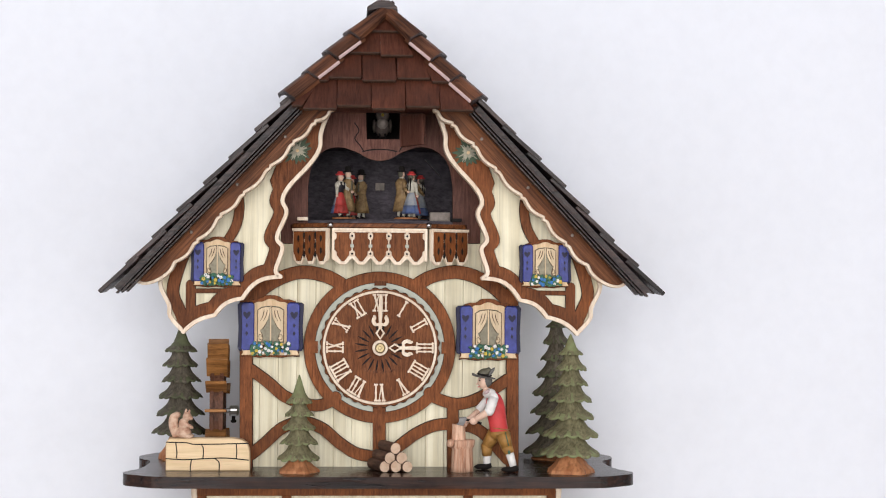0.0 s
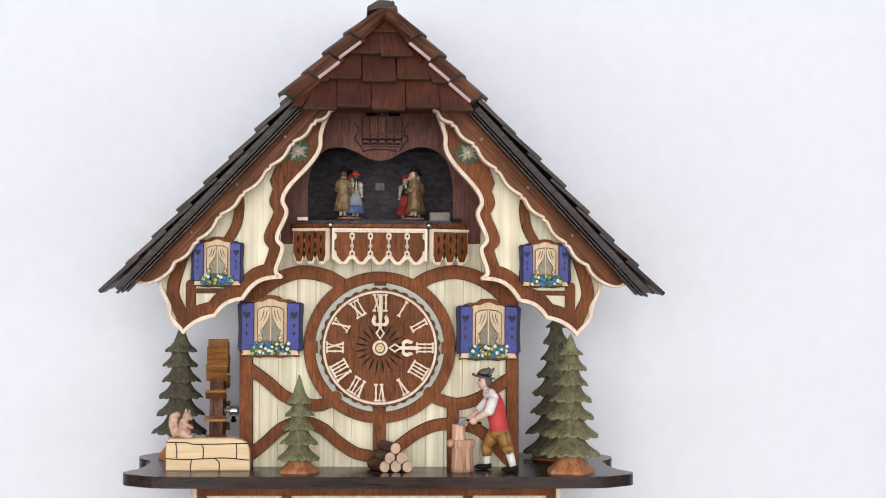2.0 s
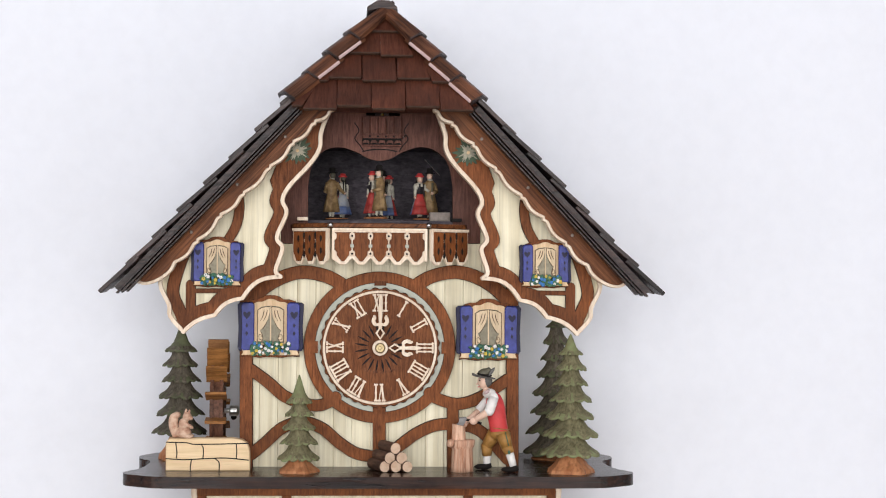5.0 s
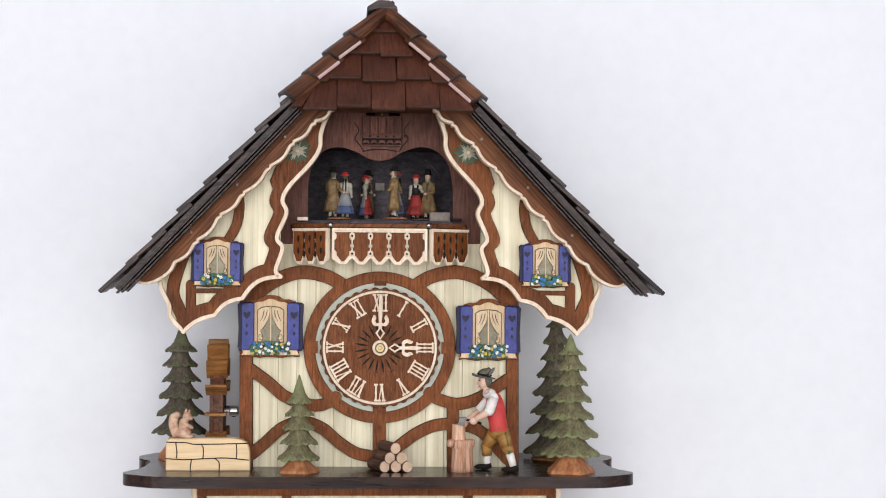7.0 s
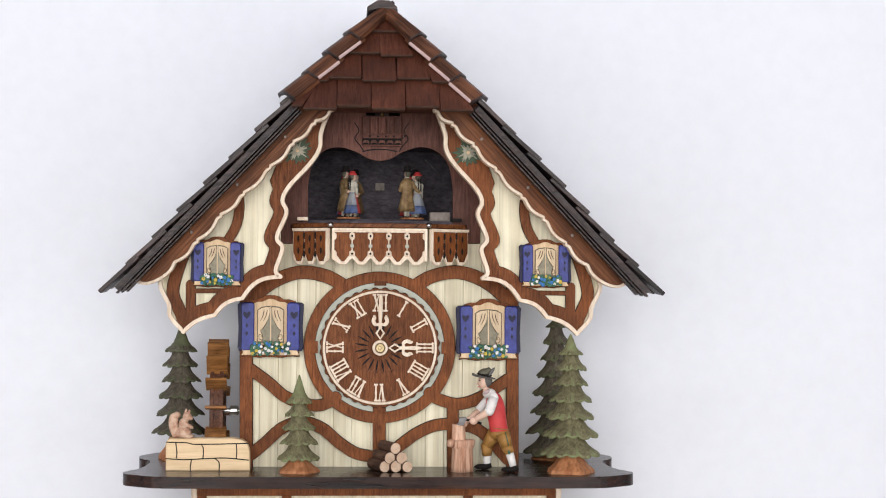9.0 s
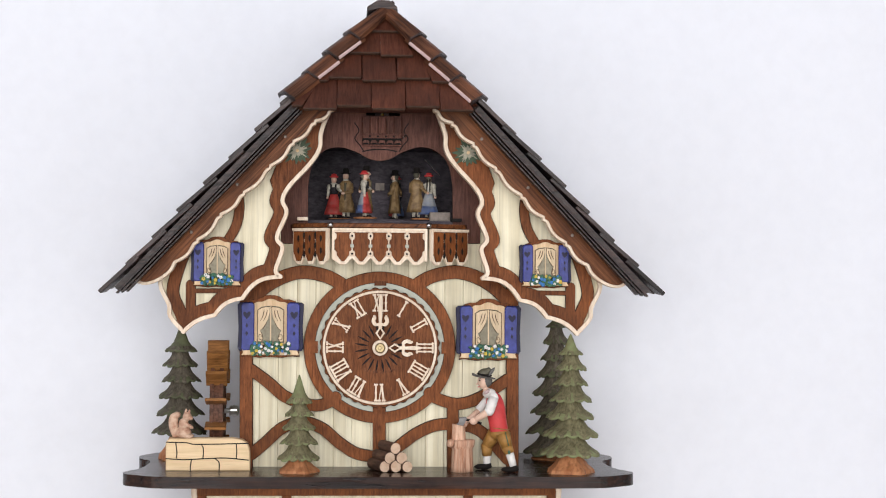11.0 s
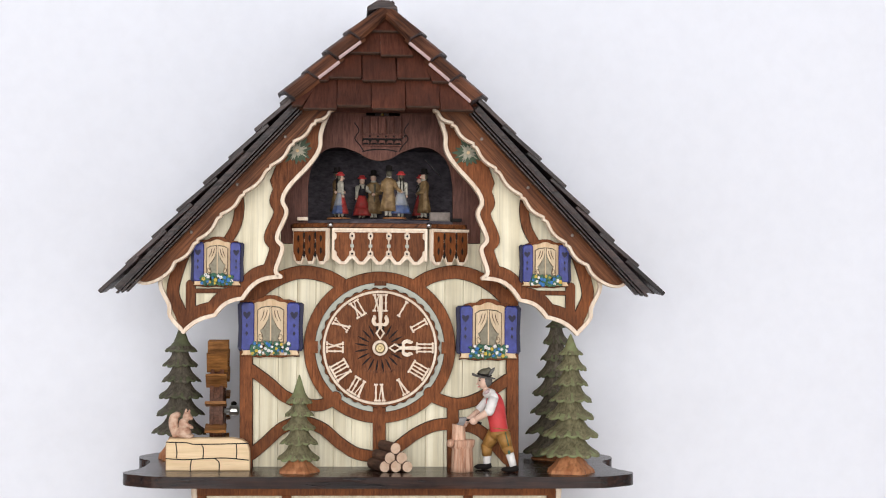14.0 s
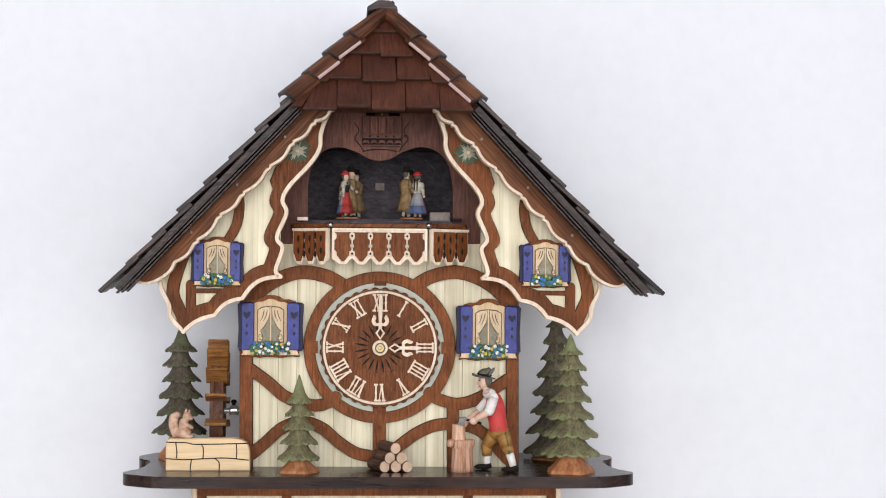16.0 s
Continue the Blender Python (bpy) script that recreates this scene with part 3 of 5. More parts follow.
def balcony():
    """Bay balcony: floor and five pierced rail panels with a pale outline and pointed lower edge."""
    bm = bmesh.new()
    plan = [(-0.0684, 0.0), (-0.0665, -0.012), (-0.0384, -0.036), (0.0343, -0.036), (0.0635, -0.012), (0.0656, 0.0)]
    z0, z1 = 0.1809, 0.1843
    top = [bm.verts.new((x, y, z1)) for x, y in plan]
    low = [bm.verts.new((x, y, z0)) for x, y in plan]
    bm.faces.new(top), bm.faces.new(low[::-1])
    for i in range(len(plan)):
        bm.faces.new((top[i], low[i], low[(i + 1) % 6], top[(i + 1) % 6]))
    bmesh.ops.bevel(bm, geom=list(bm.edges), offset=0.0006, segments=1, affect="EDGES")
    part("balcony_floor", bm, BARGE, clock, "dark brown balcony floor")

    def panel(p, q, slats, h):
        """A pale plate with a toothed foot; pointed brown slats, rosettes and slots lie on it."""
        d = Vector((q[0] - p[0], q[1] - p[1], 0))
        length = d.length
        turn = Matrix.Translation((p[0], p[1], z0 - 0.0005)) @ Matrix.Rotation(math.atan2(d.y, d.x), 4, "Z")
        broad = slats > 3
        side = 0.0014 if broad else 0.0008
        w = (length - 2 * side) / slats
        outline = [(0, 0), (length, 0), (length, -h * 0.84)]
        for i in range(slats - 1, -1, -1):
            x = side + w * (i + 0.5)
            outline += [(x + w * 0.17, -h), (x - w * 0.17, -h)]
            outline.append((x - w * 0.5, -h * (0.80 if broad else 0.74)) if i else (0, -h * 0.84))
        holder = part("rail_panel", prism(outline, -0.0006, 0.0012, None, 0, 0.0003), PALE, clock, "pale edged balcony rail panel", turn)
        for i in range(slats):
            x = side + w * (i + 0.5)
            e = w * 0.5 - (0.0005 if broad else 0.0004)
            n = w * 0.13
            right = [(x + e, -h * 0.11), (x + e - n, -h * 0.15), (x + e - n, -h * 0.27), (x + e, -h * 0.33), (x + e, -h * 0.60), (x + e - n, -h * 0.64), (x + e - n, -h * 0.74), (x + e * 0.16, -h * 0.91)]
            if not broad:
                right = [(x + e, -h * 0.08), (x + e, -h * 0.66), (x + e * 0.66, -h * 0.76), (x + e * 0.40, -h * 0.91)]
            pts = right + [(2 * x - a, b) for a, b in right[::-1]]
            part("slat", prism(pts, -0.0014, -0.0002, None, 0, 0.0002, 1), [BROWN, EDGEDARK], holder)
            if broad and i:
                for f, r in ((0.21, 0.0019), (0.70, 0.0019)):
                    part("rosette", prism(ring(x - w / 2, -h * f, r, 14), -0.0018, -0.0002, None, 0, 0.0003), PALE, holder)
                    # black diamond plate paints the shade inside the rosette's hole
                    part("rosette_hole", prism([(x - w / 2 + dx, -h * f + dz) for dx, dz in ((0, 0.0011), (0.0010, 0), (0, -0.0011), (-0.0010, 0))], -0.0021, -0.0017), BLACK, holder)
                bm = bmesh.new()
                box(bm, (x - w / 2, -0.0014, -h * 0.485), (0.0028, 0.0012, 0.0024), 0, None, 0.0003)
                part("rail_block", bm, SAGE, holder)
            if not broad:
                # black plates paint the shade of slots cut in and between the slats
                for px, f in ((x, 0.28), (x, 0.62), (x + w / 2, 0.20), (x + w / 2, 0.48), (x + w / 2, 0.72)):
                    if px < length - 0.002:
                        part("slot", prism([(px + dx, -h * f + dz) for dx, dz in ((0.0009, 0.0012), (0.0009, -0.0012), (0, -0.0026), (-0.0009, -0.0012), (-0.0009, 0.0012), (0, 0.0026))], -0.0017, -0.0010), BLACK, holder)
        part("end_strip", strip([(length - 0.0008, -0.001), (length - 0.0008, -h * 0.9)] if p[0] < 0 else [(0.0008, -0.001), (0.0008, -h * 0.9)], 0.0018, -0.0016, 0.0), PALE, holder)
        part("top_strip", strip([(0, -0.0008), (length, -0.0008)], 0.0018, -0.0017, 0.0), PALE, holder)

    h = 0.0268
    a, b = (-0.0384, -0.0375), (0.0343, -0.0375)
    panel((-0.0661, -0.0135), (a[0] - 0.0012, a[1] + 0.0005), 3, h)
    panel((a[0] + 0.0012, a[1]), (b[0] - 0.0012, b[1]), 5, h)
    panel((b[0] + 0.0012, b[1] + 0.0005), (0.0650, -0.0135), 3, h)
    for x, y in (a, b):
        bm = bmesh.new()
        lathe(bm, [(0.0018, 0.0), (0.0022, 0.002), (0.0012, 0.0035)], (x, y + 0.0015, z1 - 0.003), 0, 10)
        part("corner_knob", bm, STEEL, clock, "small silvery knob on the balcony corner", None, True)


balcony()
for px, material, label in ((-0.0595, PALE, "small pale wooden block"), (0.0570, BLACK, "small black block")):
    bm = bmesh.new()
    box(bm, (px, -0.004, 0.1879), (0.0080, 0.007, 0.0026), 0, None, 0.0003)
    part("end_block", bm, material, clock, label)
bm = bmesh.new()
box(bm, (0.0462, 0.030, STAGE_Z + 0.0035), (0.0160, 0.014, 0.0070), 0, None, 0.0005)
part("stage_block", bm, GREYBIRD, clock, "small grey block on the stage")

# ---- gable wings with windows ----
def wing(sgn):
    """A hanging half gable: cream boards, brown timbers, pale scalloped outline."""
    y = -0.034
    f = (lambda pts: pts) if sgn < 0 else mirror
    inner = [(-0.0402, 0.2670), (-0.0459, 0.2511), (-0.0467, 0.2398), (-0.0533, 0.2284), (-0.0689, 0.2111), (-0.0738, 0.2006), (-0.0708, 0.1911), (-0.0777, 0.1735), (-0.0735, 0.1652), (-0.0783, 0.1493), (-0.0750, 0.1443)]
    lower = []
    cusps = [(-0.0750, 0.1443), (-0.1026, 0.1282), (-0.1227, 0.1157), (-0.1453, 0.1036)]
    for (x0, z0), (x1, z1), bulge in zip(cusps, cusps[1:], (0.16, 0.13, 0.09)):
        for i in range(8):
            t = i / 8
            b = bulge * math.sin(math.pi * t)
            lower.append((x0 + (x1 - x0) * t + (z1 - z0) * b, z0 + (z1 - z0) * t - (x1 - x0) * b))
    lower.append(cusps[-1])
    outer = [(-0.1453, 0.1036), (-0.1549, 0.1147), (-0.1558, 0.1230), (-0.1625, 0.1387), (-0.1561, 0.1521)]
    outline = smooth_line(inner, 5)[:-1] + lower[:-1] + smooth_line(outer, 4)
    body = outline + [(-0.1479, 0.1646), (-0.0741, 0.2403)]
    label = "cream boarded half gable with brown timbers"
    w = part("gable_wing", prism(f(body), y, y + 0.005), CREAM, clock, label)
    trim = f(outline)
    bm = strip(trim, 0.0030, y - 0.0042, y + 0.0055, False, None, 0, 0.0003)
    for cx, cz in f([inner[-1], lower[-1]]):
        prism(ring(cx, cz, 0.0017, 14), y - 0.0043, y + 0.0055, bm, 0, 0.0003)
    part("wing_trim", bm, PALE, w, "pale scalloped edge strip")
    bars = [([(x - 13 * U, z) for x, z in smooth_line(inner, 5)[3:]], 0.0080),
            ([(x - 4 * U, z + 13 * U) for x, z in lower], 0.0092),
            (smooth_line([(-0.1446, 0.1114), (-0.1492, 0.1210), (-0.1534, 0.1334), (-0.1487, 0.1521), (-0.1438, 0.1646)], 4), 0.0092),
            ([(-0.1401, 0.1148), (-0.1403, 0.1380)], 17 * U),
            (smooth_line([(-0.1062, 0.2066), (-0.1053, 0.1941), (-0.1076, 0.1816), (-0.1133, 0.1711)], 4), 17 * U),
            ([(-0.1369, 0.1335), (-0.1146, 0.1337), (-0.1014, 0.1350)], 8 * U)]
    fill = [(-0.0419, 0.2637), (-0.0484, 0.2490), (-0.0508, 0.2322), (-0.0677, 0.2153), (-0.0779, 0.1985), (-0.0831, 0.2151), (-0.0782, 0.2277), (-0.0617, 0.2446)]
    part("wing_frame", fretwork([(f(line), width) for line, width in bars], [f(fill)], y - 0.0026, y + 0.001, f(body)), [BROWN, EDGEDARK], w, "brown sawn timbers with a painted flower")
    return w


wing(-1)
wing(1)


def bargeboard(sgn):
    """The brown board under the verge, with a lobed lower edge lined in pale wood."""
    y = -0.055
    f = (lambda pts: pts) if sgn < 0 else mirror
    cusps = [(-0.0368, 0.2680), (-0.0499, 0.2580), (-0.0653, 0.2430), (-0.0819, 0.2252), (-0.1008, 0.2057), (-0.1174, 0.1896), (-0.1339, 0.1711), (-0.1503, 0.1546)]
    edge = []
    for (x0, z0), (x1, z1) in zip(cusps, cusps[1:]):
        for j in range(14):
            t = j / 14
            b = 0.0013 * math.sin(math.pi * t / 0.16) if t < 0.16 else 0.0024 * math.sin(math.pi * (t - 0.16) / 0.84)
            d = math.hypot(x1 - x0, z1 - z0)
            nx, nz = -(z1 - z0) / d, (x1 - x0) / d
            edge.append((x0 + (x1 - x0) * t + nx * b, z0 + (z1 - z0) * t + nz * b))
    tail = smooth_line([(-0.1503, 0.1546), (-0.1539, 0.1480), (-0.1619, 0.1419), (-0.1708, 0.1389), (-0.1769, 0.1405), (-0.1789, 0.1438)], 4)
    edge += tail
    body = edge + [(-0.0493, 0.2823)]
    board = part("bargeboard", prism(f(body), y, y + 0.011, None, 0, 0.0005), BARGE if sgn < 0 else BARGE_R, clock, "brown bargeboard under the roof's verge")
    part("barge_trim", strip(f(edge), 0.0021, y - 0.0012, y + 0.010, False, None, 0, 0.0004), PALE, board, "pale lobed edge")
    return board


bargeboard(-1)
bargeboard(1)

# ---- roof ----
HIP_Y, APEX_Y, BACK_Y = -0.078, -0.034, 0.098


def roof():
    """Two shingled slopes, a shingled half hip over the front, cap tiles on its edges and a ridge cap."""
    ridge = Vector((0.0010, 0, 0.3417))
    eave_z = 0.1336
    half = 0.5 * (0.1985 - -0.1958)
    hip_z = 0.2696
    rise = ridge.z - eave_z
    ang, length = math.atan2(rise, half), math.hypot(rise, half)
    rows, cols = 11, 5
    step = length / rows
    rnd = random.Random(4)
    thin = {}

    def tile_mesh(tl, tw, th):
        key = (round(tl, 4), round(tw, 4), th)
        if key not in thin:
            bm = bmesh.new()
            box(bm, (0, 0, 0), (tl, tw, th), 0, None, 0.0004)
            thin[key] = part("shingle", bm, SHINGLE)
            return thin[key], True
        return thin[key], False

    for sgn in (-1, 1):
        turn = Matrix.Rotation(sgn * ang, 4, "Y")
        # the deck stops at the half hip
        h = (ridge.z - hip_z) / rise * length
        up = Vector((-sgn * math.cos(ang), 0, math.sin(ang)))
        foot = Vector((ridge.x + sgn * half, 0, eave_z))
        bm = bmesh.new()
        pts = [(foot + up * d + Vector((0, y, 0))) for d, y in ((0.006, HIP_Y + 0.003), (length - h, HIP_Y + 0.003), (length - 0.003, APEX_Y), (length - 0.003, BACK_Y), (0.075, BACK_Y), (0.062, 0.000), (0.006, -0.030))]
        nrm = Vector((sgn * math.sin(ang), 0, math.cos(ang)))
        hi = [bm.verts.new(p - nrm * 0.002) for p in pts]
        lo = [bm.verts.new(p - nrm * 0.006) for p in pts]
        bm.faces.new(hi), bm.faces.new(lo[::-1])
        for i in range(7):
            bm.faces.new((hi[i], lo[i], lo[(i + 1) % 7], hi[(i + 1) % 7]))
        slope = part("roof_slope", bm, SHINGLE, clock, "dark brown shingled roof slope")
        # thin strips along the verge
        a, b = foot + up * 0.004, foot + up * (length - h)
        for q in range(3):
            bm = bmesh.new()
            cut = 1 - 0.012 * q
            box(bm, (a + b) / 2 - nrm * (0.0062 + 0.0019 * q) + up * (0.0015 * q) + Vector((0, HIP_Y + 0.006 + 0.0028 * q, 0)), ((b - a).length * cut, 0.010, 0.0013), 0, turn, 0.0002)
            part("verge_strip", bm, SHINGLE, slope)
        for r in range(rows):
            d = (r + 0.62) * step
            front = HIP_Y if d < length - h else HIP_Y + (APEX_Y - HIP_Y) * min(1, (d - length + h) / h)
            tw = 0.030
            back = -0.025 if r == 0 else 0.015 if r == 1 else BACK_Y
            n = max(2, round((back - front) / tw))
            tw = (back - front) / n
            for c in range(n):
                yy = front + (c + 0.5) * tw + (0.006 * rnd.random() - 0.004 if c == 0 else 0)
                p = foot + up * (d + 0.002 * (rnd.random() - 0.5)) + nrm * (0.0012 + 0.001 * rnd.random())
                m = Matrix.Translation((p.x, yy, p.z)) @ Matrix.Rotation(sgn * (ang - radians(3.4 + 2.8 * rnd.random())), 4, "Y") @ Matrix.Rotation(radians(4 * (rnd.random() - 0.5)), 4, "Z") @ Matrix.Rotation(radians(3 * (rnd.random() - 0.5)), 4, "X")
                t, fresh = tile_mesh(step * 1.42, tw - 0.0006, 0.0030)
                if fresh:
                    t.parent, t.matrix_basis = slope, m
                else:
                    share("shingle", t, slope, m)
    # the half hip
    c0, c1 = Vector((-0.0666, HIP_Y, hip_z - 0.001)), Vector((0.0664, HIP_Y, hip_z - 0.001))
    apex = Vector((ridge.x, APEX_Y, ridge.z - 0.004))
    bm = bmesh.new()
    f = [bm.verts.new(p) for p in (c0, c1, apex)]
    g = [bm.verts.new(p + Vector((0, 0.004, -0.001))) for p in (c0, c1, apex)]
    bm.faces.new(f), bm.faces.new(g[::-1])
    for i in range(3):
        bm.faces.new((f[i], g[i], g[(i + 1) % 3], f[(i + 1) % 3]))
    hip = part("half_hip", bm, HIP, clock, "reddish brown shingled half hip over the gable")
    lean = math.atan2(APEX_Y - HIP_Y, apex.z - c0.z)
    tall = math.hypot(APEX_Y - HIP_Y, apex.z - c0.z)
    unit = 0.0244
    centres = ((-0.0706, -0.0464, -0.0221, 0.0023, 0.0267, 0.0512, 0.0758),
               (-0.0532, -0.0289, -0.0041, 0.0208, 0.0458),
               (-0.0155, 0.0089), (-0.0002,))
    for r, row in enumerate(centres):
        for c, x in enumerate(row):
            zb = (0.285 * r - (0.058 if r else 0.086)) * tall - (0.0024 if (c + r) % 2 else 0.0) - 0.0008 * rnd.random()
            zt = (0.285 * r + 0.32) * tall
            def limit(z):
                q = max(0.02, 1 - z / tall)
                return ridge.x + (c0.x - ridge.x) * q, ridge.x + (c1.x - ridge.x) * q
            lb, rb = limit(max(zb, 0))
            lt, rt = limit(zt)
            xl, xr = x - unit / 2 + 0.0003, x + unit / 2 - 0.0003
            quad = [(max(xl, lb), zb), (min(xr, rb), zb), (min(max(xr, lt + 0.001), max(rt, lt + 0.002)), zt), (max(min(xl, rt - 0.001), lt), zt)]
            if quad[1][0] - quad[0][0] < 0.003:
                continue
            bm = prism([(px - x, pz - zb) for px, pz in quad], -0.0016, 0.0012)
            bmesh.ops.recalc_face_normals(bm, faces=bm.faces)
            bm.faces.ensure_lookup_table()
            # the lowest face and its bevel take the darker edge colour
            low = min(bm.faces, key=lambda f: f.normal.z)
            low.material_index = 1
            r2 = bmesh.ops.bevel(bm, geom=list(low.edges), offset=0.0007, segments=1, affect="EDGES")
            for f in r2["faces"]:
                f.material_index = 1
            m = Matrix.Translation((0, HIP_Y, c0.z)) @ Matrix.Rotation(-lean, 4, "X") @ Matrix.Translation((x, -0.0045 - 0.0008 * rnd.random(), zb)) @ Matrix.Rotation(radians(-8.0), 4, "X") @ Matrix.Rotation(radians(1.2 * (rnd.random() - 0.5)), 4, "Y")
            part("shingle", bm, [HIP, EDGEDARK], hip, "", m)
    # soffit under the hip
    bm = bmesh.new()
    box(bm, (ridge.x, (HIP_Y + 0.012) / 2, hip_z + 0.0005), (0.1208, 0.064, 0.002))
    part("hip_soffit", bm, DARK, hip, "dark board under the half hip")
    # folded cap tiles down both edges of the hip
    for sgn in (-1, 1):
        corner = Vector((-0.0690 if sgn < 0 else 0.0668, HIP_Y - 0.001, 0.2722 if sgn < 0 else 0.2714))
        top = Vector((ridge.x - sgn * 0.001, APEX_Y - 0.010, ridge.z + 0.0026))
        d = (corner - top)
        full = d.length
        d.normalize()
        n1 = Vector((sgn * math.sin(ang), 0, math.cos(ang)))
        n2 = Vector((0, -math.cos(lean), math.sin(lean)))
        nn = (n1 * 0.8 + n2)
        nn = (nn - d * nn.dot(d)).normalized()
        side = nn.cross(d)
        frame_m = Matrix(((d.x, side.x, nn.x), (d.y, side.y, nn.y), (d.z, side.z, nn.z))).to_4x4()
        e = -1 if (side.x * sgn) > 0 else 1     # the side that faces the gable
        ends_at = (0.0, 0.35, 0.565, 0.775, 1.0)
        for k in range(4):
            l = full * (ends_at[k + 1] - ends_at[k]) * (1.22 if k else 1.0)
            c = top + d * (full * ends_at[k + 1] - l / 2) + nn * (0.0026 + 0.0005 * (k % 2)) - side * e * 0.0024
            m = Matrix.Translation(c) @ frame_m @ Matrix.Rotation(radians(-6), 4, "Y") @ Matrix.Rotation(radians(rnd.uniform(-2, 2)), 4, "Z")
            bm = bmesh.new()
            h = 0.0090 + 0.0005 * rnd.random()
            drop, th = 0.0034, 0.0026
            section = [(-h, -drop), (-h * 0.55, -drop * 0.42), (-h * 0.12, 0.0002), (h * 0.12, 0.0002), (h * 0.5, -drop * 0.42), (h, -drop)]
            section += [(y * 0.98, z - th * (1.35 if abs(y) > 0.9 * h else 1.0)) for y, z in section[::-1]]
            ends = [[bm.verts.new((x, y * near, z + lift)) for y, z in section] for x, lift, near in ((-l / 2, 0, 1 if k else 0.5), (l / 2 - 0.0011, 0, 1), (l / 2, -0.0005, 1))]
            q = len(section)
            for p0, p1 in zip(ends, ends[1:]):
                for i in range(q):
                    bm.faces.new((p0[i], p0[(i + 1) % q], p1[(i + 1) % q], p1[i])).material_index = 1 if p1 is ends[2] else 0
            bm.faces.new(ends[0][::-1])
            bm.faces.new(ends[2]).material_index = 1
            cap = part("cap_tile", bm, [CAP, SHINGLE], hip, "", m)
            # pinkish strip: the cut edge, with the light it catches in its colour
            if 0 < k < (3 if sgn < 0 else 4):
                bm = bmesh.new()
                box(bm, (0.0015, e * (h + 0.0003), -drop - 0.0014), (l * 0.78, 0.0012, 0.0024), 0, None, 0.0004)
                part("lit_cut_edge", bm, PINK, cap, "bare pinkish cut edge, lightened as if catching light")
    cap = prism([(-0.0126, 0.3396), (-0.0127, 0.3432), (-0.0057, 0.3479), (-0.0028, 0.3484), (0.0035, 0.3481), (0.0093, 0.3434), (0.0098, 0.3400), (0.0039, 0.3410), (-0.0019, 0.3434), (-0.0077, 0.3408)], -0.045, 0.098, None, 0, 0.0006)
    part("ridge_cap", cap, SHINGLE, clock, "dark brown ridge cap")


roof()


# ---- carved firs ----
def fir(x, y, height, low, high, wide, narrow, tiers, green, label, foot=0.74):
    """A carved fir: drooping pleated skirts from height low to high, radius wide to narrow, on a flared foot."""
    t = tagged(new("fir_tree"), label, "tree", "carved firs")
    t.location = (x, y, 0.0)
    rnd = random.Random(label)
    bm = bmesh.new()
    n = 84
    levels = []
    for k in range(tiers):
        u = k / (tiers - 1)
        v = u * (1 + 0.16 * (1 - u))
        levels.append((low + (high - low) * v, (wide + (narrow - wide) * v) * (1 + 0.03 * rnd.uniform(-1, 1))))
    for k, (base, r) in enumerate(levels):
        last = k == tiers - 1
        step = height - base if last else levels[k + 1][0] - base
        ph, lobes = rnd.random() * 6, rnd.choice((12, 13, 14))
        if last:
            prof = [(0.55, 0.10), (0.93, 0.0), (1.0, 0.03), (0.92, 0.10), (0.66, 0.20), (0.47, 0.34), (0.34, 0.54), (0.20, 0.78), (0.04, 1.0)]
        else:
            prof = [(0.55, 0.20), (0.94, 0.0), (1.0, 0.05), (0.95, 0.16), (0.76, 0.30), (0.60, 0.48), (0.49, 0.72), (0.44, 1.0), (0.36, 1.25)]
        sway = (0.04 * r * rnd.uniform(-1, 1), 0.0)
        rows = []
        for j, (q, h) in enumerate(prof):
            row = []
            for i in range(n):
                a = 2 * math.pi * i / n
                pleat = abs(math.sin(a * lobes / 2 + ph + 0.35 * math.sin(3 * a + ph))) ** 0.7
                out = q ** 2.5
                nick = 1 + 0.10 * (pleat - 0.6) * out + 0.03 * math.sin(a * 5 + 2 * ph) * out + 0.02 * math.sin(a * 31 + 3 * ph) * (1 - q * 0.5)
                drop = -step * (0.18 * pleat + 0.05 * math.sin(a * 4 + ph)) * q ** 4 if not last else -step * 0.07 * pleat * q ** 4
                row.append(bm.verts.new((sway[0] + r * q * nick * math.cos(a), r * q * nick * math.sin(a), base + step * h + drop)))
            rows.append(row)
        for j, (a, b) in enumerate(zip(rows, rows[1:])):
            for i in range(n):
                edge = 2 + (math.sin(i * 1.3 + ph) > 0.1) + (math.sin(i * 0.45 + 2 * ph) > 0.3) + (math.sin(i * 0.9 + ph) > 0.75)
                bm.faces.new((a[i], a[(i + 1) % n], b[(i + 1) % n], b[i])).material_index = 0 if j < edge or (last and j > 3) else 1
        bm.faces.new(rows[0][::-1])
        bm.faces.new(rows[-1])
    part("crown", bm, [green, GREENBARK if green == GREEN else GREENBARK2], t, "carved tiered green crown", None, True)
    bm = bmesh.new()
    rows = []
    for q, h in ((1.02, 0.0), (0.98, 0.16), (0.74, 0.42), (0.52, 0.80), (0.44, 1.6)):
        rows.append([])
        for i in range(30):
            a = 2 * math.pi * i / 30
            g = 1 + (0.10 * math.sin(5 * a + wide * 900) + 0.05 * math.sin(9 * a)) * q
            rows[-1].append(bm.verts.new((wide * foot * q * g * math.cos(a), wide * foot * q * g * math.sin(a), low * h)))
    for a, b in zip(rows, rows[1:]):
        for i in range(30):
            bm.faces.new((a[i], a[(i + 1) % 30], b[(i + 1) % 30], b[i]))
    bm.faces.new(rows[0][::-1]), bm.faces.new(rows[-1])
    part("foot", bm, TRUNK, t, "reddish brown carved foot")
    return t


